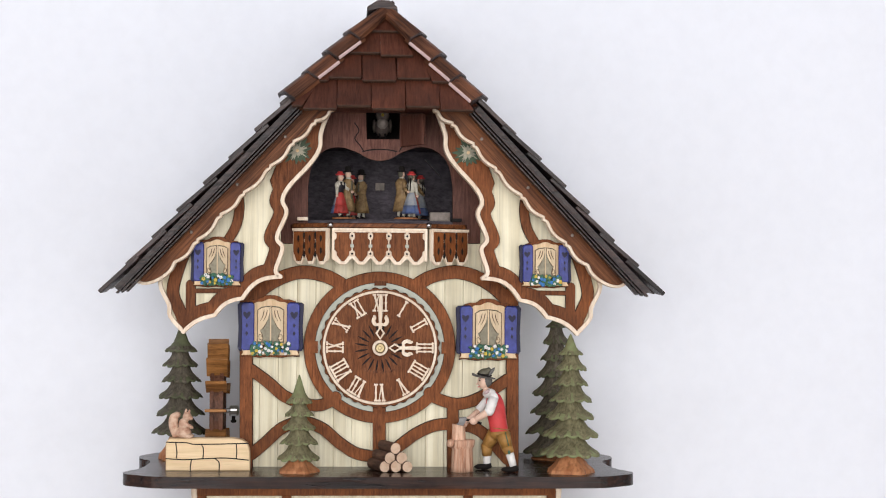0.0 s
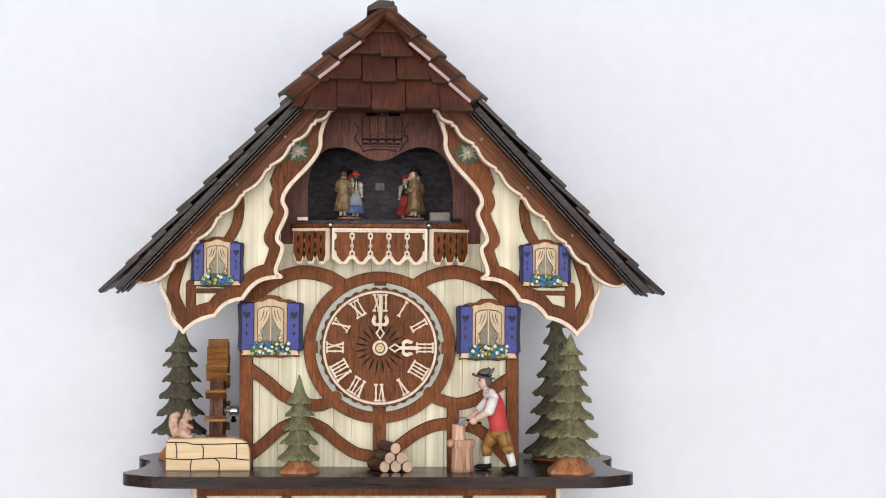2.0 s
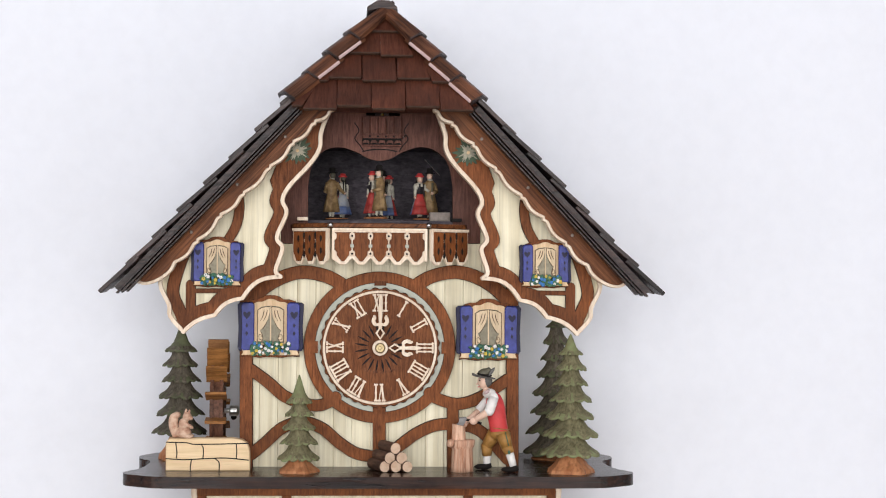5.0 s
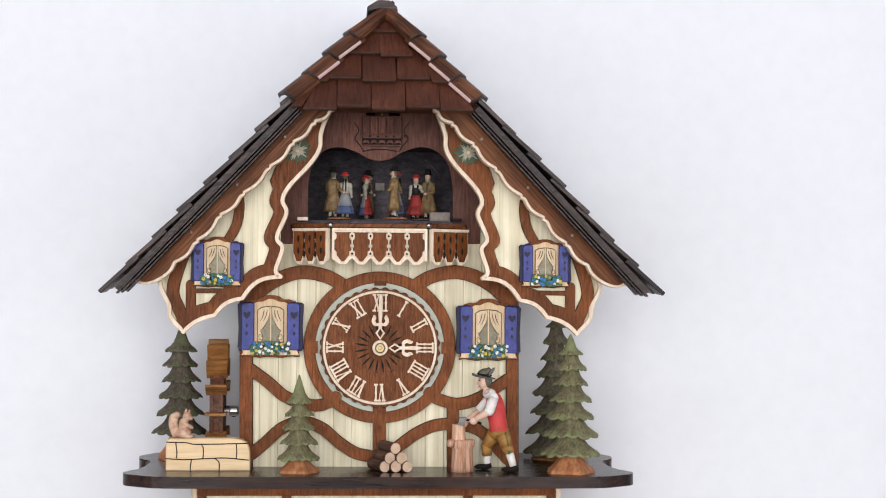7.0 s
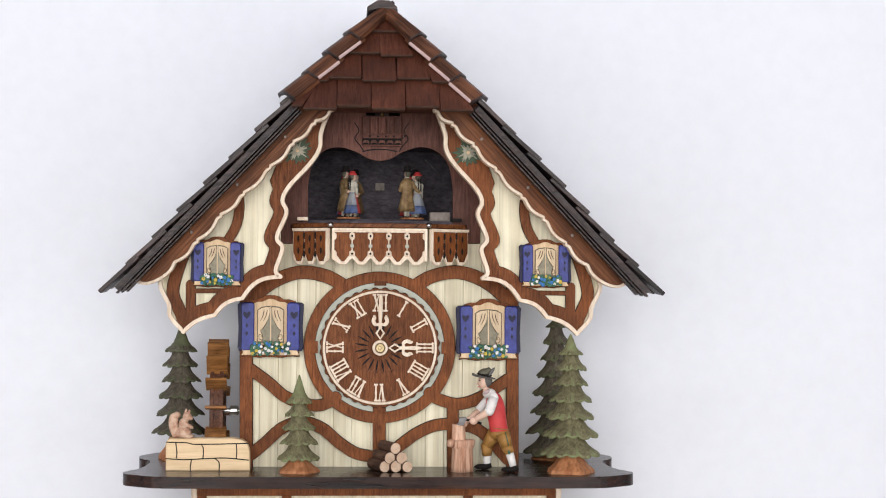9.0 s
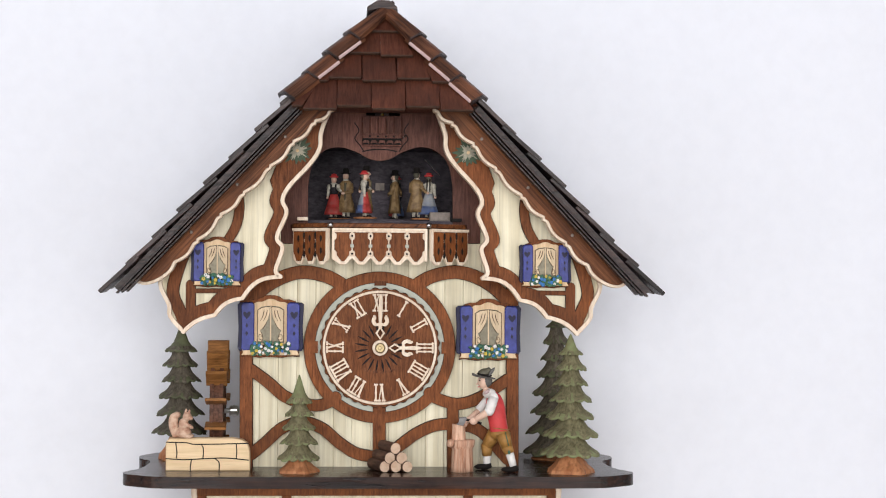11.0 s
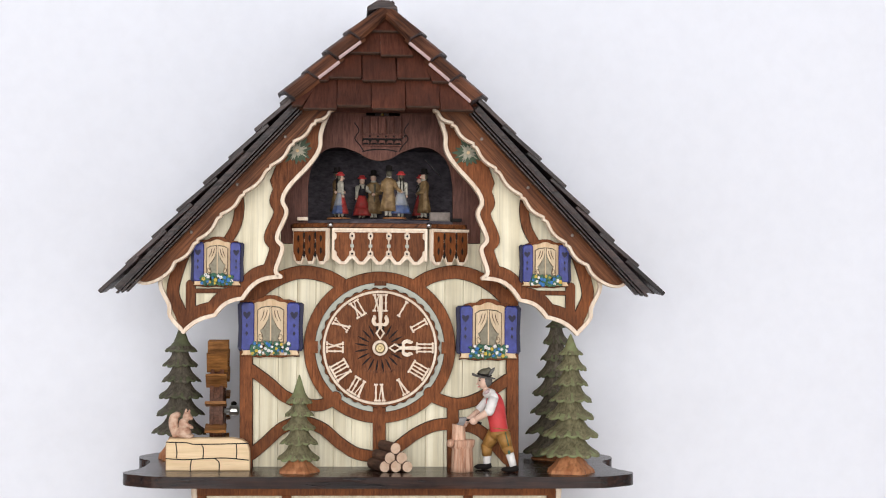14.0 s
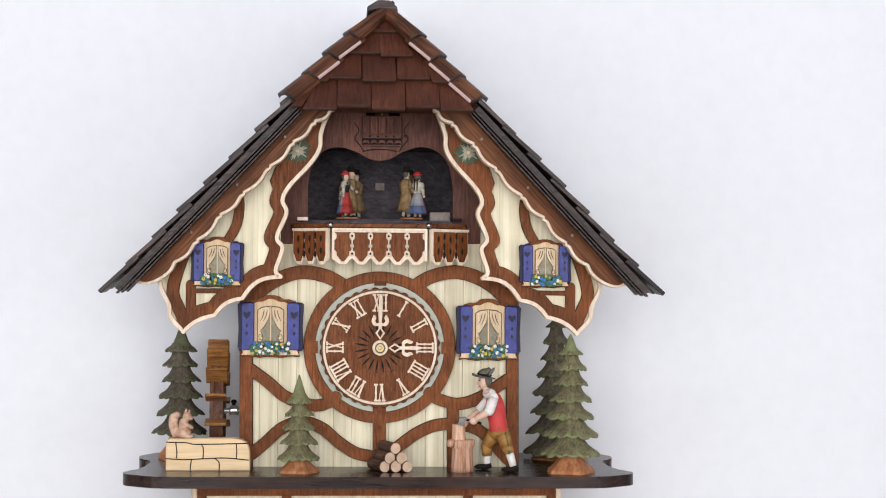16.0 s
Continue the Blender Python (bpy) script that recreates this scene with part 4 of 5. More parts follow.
fir(-0.0605, -0.030, 0.0717, 0.0105, 0.0515, 0.0155, 0.0094, 5, GREEN, "small carved green wooden fir before the house front", 0.92)
fir(0.1415, -0.032, 0.1032, 0.0145, 0.0881, 0.0226, 0.0092, 7, GREEN, "tall carved green wooden fir on a brown foot")
fir(0.1419, 0.056, 0.1180, 0.0060, 0.1050, 0.0250, 0.0085, 8, GREEN2, "dark carved wooden fir behind the other fir")
fir(-0.1550, 0.050, 0.1055, 0.0220, 0.0850, 0.0208, 0.0122, 6, GREEN2, "dark carved wooden fir behind the brick trough")

# ---- windows with shutters ----
def window(cx, cz, y, kx, kz, label, seed, parent):
    """A small carved window: brown head, pale frame, drawn curtains, blue shutters and a box of flowers."""
    win = part("window", prism([(cx + u * kx * U, cz + v * kz * U) for u, v in
               [(-50, -46), (-52, -57), (-40, -55), (-20, -59), (0, -56), (20, -59), (40, -55), (52, -57), (50, -46), (50, 30), (44, 52)]
               + smooth_line([(44, 50), (32, 54), (22, 53), (14, 60), (0, 62), (-14, 60), (-22, 53), (-32, 54), (-44, 50)], 3) + [(-50, 30)]], y - 0.0012, y + 0.0012, None, 0, 0.0004, 1), [BROWN, EDGEDARK], parent, label)
    def put(pts):
        return [(cx + u * kx * U, cz + v * kz * U) for u, v in pts]
    frame_out = [(-32, -34), (32, -34), (32, 44)] + smooth_line([(32, 44), (24, 49), (14, 49), (8, 53), (0, 55), (-8, 53), (-14, 49), (-24, 49), (-32, 44)], 3)
    part("frame", prism(put(frame_out), y - 0.0034, y - 0.0010, None, 0, 0.0003), TAN, win, "pale tan wooden frame")
    part("pane", prism(put([(-24, -30), (24, -30), (24, 34), (16, 40), (0, 42), (-16, 40), (-24, 34)]), y - 0.0037, y - 0.0033), PANE, win, "dull grey pane")
    part("mullion", strip(put([(0, -28), (0, 41)]), 2.2 * kx * U, y - 0.0046, y - 0.0036), CURTAIN, win)
    for sgn in (-1, 1):
        cur = [(sgn * u, v) for u, v in [(0.8, 41), (15, 39), (23.5, 34), (23.5, -28), (16, -28), (13, -21), (15, -12), (21, -5), (14, -3), (8.5, 6), (5, 16), (2.2, 28)]]
        part("curtain", prism(put(cur), y - 0.0050, y - 0.0036, None, 0, 0.0004, 1), [CURTAIN, LINE], win, "pale carved curtain drawn aside")
        bm = bmesh.new()
        for o in (0, 5.5):
            strip(put(smooth_line([(sgn * (6 + o), 34), (sgn * (8.5 + o), 22), (sgn * (13 + o), 12)], 4)), [0.5 * U, 1.0 * U, 1.3 * U, 1.4 * U, 1.3 * U, 1.2 * U, 1.0 * U, 0.8 * U, 0.4 * U], y - 0.00525, y - 0.0050, False, bm)
        strip(put(smooth_line([(sgn * 15, -24), (sgn * 20, -22), (sgn * 20.5, -15), (sgn * 17, -13), (sgn * 16.5, -18)], 3)), 1.0 * U, y - 0.00525, y - 0.0050, False, bm)
        part("fold_line", bm, LINE, win)
        edge = [(sgn * u, v) for u, v in [(30, 45), (34, 49), (55, 48), (59, 44), (57, 0), (58.5, -40), (55, -45), (34, -44), (30, -40)]]
        back = part("shutter", prism(put(edge), y - 0.0046, y - 0.0010, None, 0, 0.0004), NAVY, win, "dark blue backed shutter")
        face = [(sgn * u, v) for u, v in [(29, 44), (33, 48), (48, 47), (52, 42), (50, 0), (51.5, -40), (48, -44), (33, -43), (29, -39)]]
        part("shutter_face", prism(put(face), y - 0.0072, y - 0.0044, None, 0, 0.0005), BLUE, back, "blue painted shutter face")
        bm = bmesh.new()
        h = (sgn * 42, 24)
        heart = [(0, -8), (5, -2), (7, 3), (5.5, 6.5), (2.5, 6.5), (0, 3.5), (-2.5, 6.5), (-5.5, 6.5), (-7, 3), (-5, -2)]
        prism(put([(h[0] + a, h[1] + b) for a, b in heart]), y - 0.00745, y - 0.0071, bm)
        for v in (4, -11):
            prism(put([(h[0], v + 5), (h[0] + 2.6, v), (h[0], v - 5), (h[0] - 2.6, v)]), y - 0.00745, y - 0.0071, bm)
        part("cut_out", bm, NAVY, back, "dark heart and diamond cut-outs")
    part("sill", prism(put([(-50, -42), (50, -42), (47, -47), (52, -53), (-52, -53), (-47, -47)]), y - 0.0066, y - 0.0010, None, 0, 0.0005), TAN, win, "pale tan window sill")
    rnd = random.Random(seed)
    bm = bmesh.new()
    for i in range(90):
        a, b = rnd.uniform(-34, 34), rnd.uniform(-52, -28)
        ball(bm, (cx + a * kx * U, y - 0.0078 - 0.0012 * rnd.random(), cz + b * kz * U), (0.0017, 0.0011, 0.0011), 0, 6, Matrix.Rotation(rnd.uniform(0, 3.1), 4, "Y"))
    part("foliage", bm, LEAF, win, "dark green painted foliage", None, True)
    count = round(24 * kx)
    tints = (WHITE, SKY, YELLOW, WHITE, SKY)
    for i in range(count):
        a = -32 + 64 * i / (count - 1) + rnd.uniform(-2, 2)
        b = -49 + 19 * ((i * 3) % 7) / 6 + rnd.uniform(-1.5, 1.5)
        q = (i * i + i // 3 + seed) % 5
        bm = bmesh.new()
        r = rnd.uniform(0.0008, 0.0014)
        for j in range(5):
            ball(bm, (0.6 * r * math.cos(j * 1.257 + i), 0, 0.6 * r * math.sin(j * 1.257 + i)), (r * 0.6, r * 0.45, r * 0.6), 0, 6)
        part("flower", bm, tints[q], win, ("white", "blue", "yellow", "white", "blue")[q] + " painted flower", pose(cx + a * kx * U, y - 0.0094, cz + b * kz * U), True)
    return win


window(-0.0828, 0.1058, -0.004, 0.98, 0.91, "small carved window with blue shutters and flowers", 2, clock)
window(0.0817, 0.1042, -0.004, 0.98, 0.91, "small carved window with blue shutters and flowers", 4, clock)
window(-0.1208, 0.1543, -0.0365, 0.77, 0.72, "smaller carved window with blue shutters under the roof", 6, clock)
window(0.1208, 0.1549, -0.0365, 0.77, 0.70, "smaller carved window with blue shutters under the roof", 8, clock)


EDEL = paint("edelweiss_paint", (0.44, 0.41, 0.31), 0.6, 0.35)
FLOWERLEAF = paint("edelweiss_leaf_paint", (0.070, 0.105, 0.060), 0.6, 0.4)


def edelweiss(sgn):
    bm = bmesh.new()
    cx, cz, y = sgn * 0.0631, 0.2372, -0.0371
    rnd = random.Random(5)
    for i in range(17):
        a = 2 * math.pi * i / 17 + 0.2
        r = rnd.uniform(18, 29) * U
        strip([(cx, cz), (cx + 0.55 * r * math.cos(a), cz + 0.55 * r * math.sin(a)), (cx + r * math.cos(a), cz + r * math.sin(a))], [0.001, 0.0036, 0.0006], y - 0.0003 - 0.00003 * i, y + 0.001, False, bm, 0)
    for i in range(30):
        a = 2 * math.pi * (i + rnd.uniform(-0.3, 0.3)) / 30
        r = rnd.uniform(8, 20) * U
        strip([(cx, cz), (cx + 0.6 * r * math.cos(a), cz + 0.6 * r * math.sin(a)), (cx + r * math.cos(a), cz + r * math.sin(a))], [0.0005, 0.0010, 0.0003], y - 0.0010 - 0.00003 * i, y, False, bm, 1)
    ball(bm, (cx, y - 0.0019, cz), (0.0013, 0.0008, 0.0013), 2, 8)
    part("painted_flower", bm, [FLOWERLEAF, EDEL, STONE], clock, "white star flower with dark green leaves")


edelweiss(-1)
edelweiss(1)


def nails():
    for px, pz in ((-0.0715, 0.2462), (-0.1059, 0.2110), (-0.1387, 0.1763)):
        for sgn in (-1, 1):
            bm = bmesh.new()
            ball(bm, (0, 0, 0), (0.0012, 0.0006, 0.0012), 0, 8)
            part("nail_head", bm, GREYBIRD, clock, "dull metal nail head", pose(sgn * abs(px), -0.0552, pz), True)


nails()

# ---- cuckoo's door and the bird ----
HINGE = (0.0150, -0.001, 0.2553)


def cuckoo_door():
    """Small carved door: upright slots over two rows of balusters."""
    bm = bmesh.new()
    w, h = 0.0301, 0.0232
    box(bm, (-w / 2, 0, 0), (w, 0.0024, h), 0, None, 0.0003)
    door = part("cuckoo_door", bm, DARK, clock, "small carved brown door of the cuckoo")
    for i in range(5):
        x = -w * (0.095 + 0.2025 * i)
        bm = bmesh.new()
        box(bm, (x, -0.0016, h * 0.19), (w * 0.180, 0.0014, h * 0.54), 0, None, 0.0004)
        part("plank", bm, DARK, door)
        arch = [(x - w * 0.085, -h * 0.44), (x - w * 0.085, -h * 0.36), (x - w * 0.05, -h * 0.31), (x + w * 0.05, -h * 0.31), (x + w * 0.085, -h * 0.36), (x + w * 0.085, -h * 0.44), (x + w * 0.05, -h * 0.385), (x - w * 0.05, -h * 0.385)]
        part("arch", prism(arch, -0.0030, -0.0012, None, 0, 0.0002), DARK, door)
        # black disc paints the shade in a small hole
        if i:
            part("hole", prism(ring(x + w * 0.10, -h * 0.185, 0.0008, 8), -0.0031, -0.0020), BLACK, door)
    # black strip on the door's face paints the shade under the arches
    bm = bmesh.new()
    box(bm, (-w / 2, -0.0013, -h * 0.32), (w * 0.99, 0.0006, h * 0.33))
    part("recess", bm, BLACK, door, "black strip painted as shade between the carved arches")
    for v, t in ((-0.19, 0.10), (-0.475, 0.05)):
        bm = bmesh.new()
        box(bm, (-w / 2, -0.0018, h * v), (w * 0.99, 0.0020, h * t), 0, None, 0.0003)
        part("rail", bm, DARK, door)
    door.location = HINGE
    bm = bmesh.new()
    limb(bm, (0.0181, -0.001, 0.2523), (0.0162, -0.004, 0.2504), 0.0006, 0.0006, 0)
    part("door_wire", bm, STEEL, clock, "bent steel wire at the door")
    return door


door = cuckoo_door()


def cuckoo():
    bm = bmesh.new()
    ball(bm, (0, 0.006, -0.004), (0.0060, 0.010, 0.0075), 0, 12)
    ball(bm, (0, -0.002, 0.003), (0.0055, 0.0055, 0.0055), 0, 12)
    ball(bm, (0, -0.0015, -0.0035), (0.0045, 0.005, 0.0045), 1, 10)
    for sgn in (-1, 1):
        ball(bm, (sgn * 0.0028, -0.0066, 0.0045), 0.0010, 3, 8)
        ball(bm, (sgn * 0.0064, 0.006, -0.003), (0.0014, 0.008, 0.005), 0, 10)
        limb(bm, (sgn * 0.002, 0.003, -0.009), (sgn * 0.002, 0.002, -0.014), 0.0006, 0.0006, 3, 6)
    limb(bm, (0, -0.006, 0.002), (0, -0.011, 0.0012), 0.0016, 0.0004, 2, 8)
    return tagged(part("cuckoo", bm, [BIRD, GREYBIRD, YELLOW, BLACK], None, "", None, True), "small grey and white wooden cuckoo behind the little door", "bird")


bird = cuckoo()

# ---- stage: turntable and dancing couples ----
AXIS = (0.0008, 0.051)
ORBIT = 0.0348


def turntable():
    bm = bmesh.new()
    lathe(bm, [(0.045, 0.0), (0.045, 0.0012), (0.044, 0.0016), (0.002, 0.0016)], (0, 0, 0), 0, 40)
    t = tagged(part("turntable", bm, BOX, None, "", Matrix.Translation((AXIS[0], AXIS[1], STAGE_Z - 0.0005))), "dark wooden turntable under the dancing couples", "turntable")
    return t


def couple():
    """Painted pair on a small disc, arm in arm; one plain mesh."""
    slots = [COAT, SKIN, BLACK, LINEN, SKIRT, NAVYBLUE, GREY, TRUNK, BODICE]
    k = 0.00112
    bm = bmesh.new()
    lathe(bm, [(0.0092, 0), (0.0092, 0.0010), (0.0085, 0.0014)], (0, 0, 0), 7, 20)
    # the man: long flared coat, stockings, round hat
    x = 4.4 * k
    for o, f in ((-1.6, -1.4), (1.7, 0.8)):
        ball(bm, (x + o * k, (f - 0.8) * k, 1.9 * k), (1.2 * k, 2.2 * k, 0.9 * k), 2, 8)
        limb(bm, (x + o * k, f * k, 1.8 * k), (x + o * 0.8 * k, 0, 9 * k), 1.0 * k, 1.5 * k, 3, 8)
    lathe(bm, [(4.0 * k, 6.2 * k), (6.3 * k, 5.4 * k), (5.7 * k, 9 * k), (4.7 * k, 14 * k), (3.7 * k, 18.5 * k), (4.1 * k, 22 * k), (4.4 * k, 25 * k), (3.6 * k, 27.2 * k), (1.5 * k, 28.8 * k)], (x, 0, 0), 0, 36, 0.74, None, "z", 7, 0.09)
    limb(bm, (x, -2.9 * k, 26.6 * k), (x - 0.4 * k, -3.4 * k, 14 * k), 1.0 * k, 0.5 * k, 6, 6)
    ball(bm, (x - 0.2 * k, -0.5 * k, 28.6 * k), (2.1 * k, 2.0 * k, 1.2 * k), 3, 8)
    ball(bm, (x - 0.3 * k, -0.2 * k, 31.2 * k), (2.1 * k, 2.3 * k, 2.7 * k), 1, 12)
    ball(bm, (x - 0.1 * k, 0.7 * k, 31.4 * k), (2.15 * k, 2.0 * k, 2.5 * k), 6, 10)
    ball(bm, (x - 0.4 * k, -2.6 * k, 31.0 * k), (0.5 * k, 0.7 * k, 0.7 * k), 1, 6)
    lathe(bm, [(2.4 * k, 32.8 * k), (3.7 * k, 33.0 * k), (3.6 * k, 33.5 * k), (2.2 * k, 33.9 * k), (2.3 * k, 36.2 * k), (1.7 * k, 37.0 * k), (0.5 * k, 37.1 * k)], (x - 0.2 * k, 0, 0), 2, 18)
    limb(bm, (x + 3.4 * k, 0, 26 * k), (x + 4.2 * k, -2.2 * k, 20.4 * k), 1.6 * k, 1.5 * k, 0, 10)
    ball(bm, (x + 4.2 * k, -2.2 * k, 20.4 * k), 1.5 * k, 0, 8)
    limb(bm, (x + 4.2 * k, -2.2 * k, 20.4 * k), (x - 0.6 * k, -4.9 * k, 19.2 * k), 1.5 * k, 1.1 * k, 0, 10)
    ball(bm, (x - 1.4 * k, -5.0 * k, 19.0 * k), (1.4 * k, 0.9 * k, 1.1 * k), 1, 8)
    limb(bm, (x - 3.2 * k, 0.8 * k, 26 * k), (x - 4.8 * k, 3.0 * k, 21.5 * k), 1.6 * k, 1.4 * k, 0, 10)
    limb(bm, (x - 4.8 * k, 3.0 * k, 21.5 * k), (x - 8.0 * k, 3.2 * k, 19.0 * k), 1.4 * k, 1.0 * k, 0, 10)
    ball(bm, (x - 8.4 * k, 3.1 * k, 18.8 * k), 1.0 * k, 1, 8)
    # the woman: wide skirt, laced bodice, puffed sleeves, red hat
    x = -4.4 * k
    for o, f in ((-1.6, -1.6), (1.4, 0.4)):
        ball(bm, (x + o * k, (f - 0.8) * k, 1.8 * k), (1.0 * k, 1.9 * k, 0.9 * k), 2, 8)
        limb(bm, (x + o * k, f * k, 1.8 * k), (x + o * k, 0, 7 * k), 0.9 * k, 1.1 * k, 3, 8)
    lathe(bm, [(4.5 * k, 4.6 * k), (6.9 * k, 3.8 * k), (6.4 * k, 6 * k), (5.4 * k, 9.5 * k)], (x, 0, 0), 4, 40, 0.8, 5, "z", 9, 0.08)
    lathe(bm, [(5.4 * k, 9.5 * k), (4.4 * k, 13 * k), (3.4 * k, 16 * k), (2.6 * k, 18.4 * k)], (x, 0, 0), 4, 40, 0.8, 10, "z", 9, 0.05)
    lathe(bm, [(2.6 * k, 18 * k), (3.0 * k, 21 * k), (3.3 * k, 23.4 * k), (2.9 * k, 25.2 * k), (1.1 * k, 26.6 * k)], (x, 0, 0), 8, 18, 0.8, 3)
    lathe(bm, [(3.35 * k, 23.4 * k), (3.1 * k, 25.4 * k), (1.4 * k, 26.8 * k)], (x, 0, 0), 3, 16, 0.82)
    for o in (-1.7, 1.7):
        limb(bm, (x + o * k, -2.3 * k, 25.6 * k), (x + o * 0.8 * k, -2.5 * k, 21 * k), 0.7 * k, 0.7 * k, 8, 6)
    ball(bm, (x, -0.3 * k, 28.7 * k), (2.0 * k, 2.2 * k, 2.6 * k), 1, 12)
    ball(bm, (x, 0.8 * k, 28.9 * k), (2.1 * k, 1.9 * k, 2.4 * k), 6, 10)
    ball(bm, (x, -2.5 * k, 28.5 * k), (0.45 * k, 0.6 * k, 0.6 * k), 1, 6)
    lathe(bm, [(2.0 * k, 30.2 * k), (3.3 * k, 30.6 * k), (3.1 * k, 31.3 * k), (2.2 * k, 31.6 * k), (1.9 * k, 32.8 * k), (0.6 * k, 33.2 * k)], (x, 0.1 * k, 0), 9, 16)
    for o in (-0.9, 0.9):
        limb(bm, (x + o * k, 2.2 * k, 28.5 * k), (x + o * 1.2 * k, 2.9 * k, 19.5 * k), 0.6 * k, 0.4 * k, 2, 6)
    ball(bm, (x - 3.5 * k, -0.1 * k, 23.2 * k), (1.7 * k, 1.7 * k, 2.5 * k), 3, 10)
    limb(bm, (x - 3.7 * k, -0.2 * k, 22 * k), (x - 4.4 * k, -0.8 * k, 16.8 * k), 1.3 * k, 0.9 * k, 3, 10)
    ball(bm, (x - 4.5 * k, -0.9 * k, 15.9 * k), 1.0 * k, 1, 8)
    ball(bm, (x + 3.2 * k, -0.8 * k, 23.4 * k), (1.7 * k, 1.7 * k, 2.3 * k), 3, 10)
    limb(bm, (x + 3.4 * k, -1.2 * k, 22.4 * k), (x + 5.6 * k, -3.6 * k, 20.4 * k), 1.3 * k, 0.9 * k, 3, 10)
    return tagged(part("dancing_couple", bm, slots + [RED, PALEBLUE], None, "", None, True),
                  "painted dancing couple in ochre coat and red dress", "figurine", "dancing couples")


LINEN = paint("dull_linen_paint", (0.62, 0.57, 0.47), 0.5, 0.3, 220.0, 0.0, 0.2)
SKIRT = paint("worn_red_skirt_paint", (0.50, 0.050, 0.045), 0.5, 0.35, 170.0, 0.0, 0.2, (0.30, 0.075, 0.06))
PALEBLUE = paint("washed_blue_paint", (0.24, 0.27, 0.34), 0.5, 0.3, 160.0, 0.0, 0.2, (0.42, 0.40, 0.36))
BODICE = paint("black_bodice_paint", (0.030, 0.026, 0.030), 0.5, 0.4)
NAVYBLUE = paint("blue_skirt_paint", (0.085, 0.13, 0.30), 0.5, 0.4, 200.0, 0.0, 0.2, (0.19, 0.22, 0.30))
table = turntable()
couples = [couple() for k in range(4)]

# ---- mill wheel ----
WHEEL_Y, WHEEL_Z, WHEEL_R = 0.044, 0.0384, 0.0561


def mill_wheel():
    """Sixteen radial boards between two rims on a round axle."""
    w = tagged(new("mill_wheel"), "brown wooden mill wheel with sixteen boards, half sunk behind the trough", "mill wheel")
    w.location = (WHEEL_X, WHEEL_Y, WHEEL_Z)
    r, wide = WHEEL_R, 0.0159
    bm = bmesh.new()
    box(bm, (0, 0, 0.84 * r), (wide, 0.0022, 0.32 * r), 0, Matrix.Rotation(0, 4, "X"), 0.0003)
    first = part("board", bm, WHEELWOOD, w)
    for i in range(1, 16):
        share("board", first, w, Matrix.Rotation(radians(22.5 * i), 4, "X"))
    for x in (-0.0036, 0.0036):
        bm = bmesh.new()
        profile = [(r * 0.60, x - 0.0014), (r * 0.74, x - 0.0014), (r * 0.74, x + 0.0014), (r * 0.60, x + 0.0014), (r * 0.60, x - 0.0014)]
        rows = []
        for q, h in profile[:-1]:
            rows.append([bm.verts.new((h, q * math.cos(2 * math.pi * i / 48), q * math.sin(2 * math.pi * i / 48))) for i in range(48)])
        for j in range(4):
            for i in range(48):
                bm.faces.new((rows[j][i], rows[j][(i + 1) % 48], rows[(j + 1) % 4][(i + 1) % 48], rows[(j + 1) % 4][i]))
        part("rim", bm, WHEELDARK, w)
        for i in range(4):
            bm = bmesh.new()
            box(bm, (x, 0, 0), (0.0024, 0.005, 1.24 * r), 0, Matrix.Rotation(radians(45 * i), 4, "X"), 0.0003)
            part("spoke", bm, WHEELDARK, w)
    bm = bmesh.new()
    lathe(bm, [(0.004, -0.0022), (r * 0.70, -0.0022), (r * 0.70, 0.0022), (0.004, 0.0022)], (0, 0, 0), 0, 32, 1.0, None, "x")
    part("drum", bm, WHEELDARK, w)
    bm = bmesh.new()
    lathe(bm, [(0.0020, -0.003), (0.0020, 0.0098), (0.0010, 0.0098), (0.0010, 0.0186)], (0, 0, 0), 0, 14, 1.0, None, "x")
    part("axle", bm, STEEL, w, "thin steel axle")
    bm = bmesh.new()
    lathe(bm, [(0.0008, 0.0089), (0.0038, 0.0089), (0.0042, 0.0098), (0.0042, 0.0146), (0.0030, 0.0160), (0.001, 0.0160)], (0, 0, 0), 0, 18, 1.0, None, "x")
    limb(bm, (0.0120, 0, -0.003), (0.0120, 0, -0.0085), 0.0014, 0.0014, 1, 8)
    ball(bm, (0.0120, 0, -0.0088), (0.0024, 0.0024, 0.0012), 1, 10)
    part("collar", bm, [STEEL, BLACK], w, "polished steel collar with a set screw")
    return w


wheel = mill_wheel()


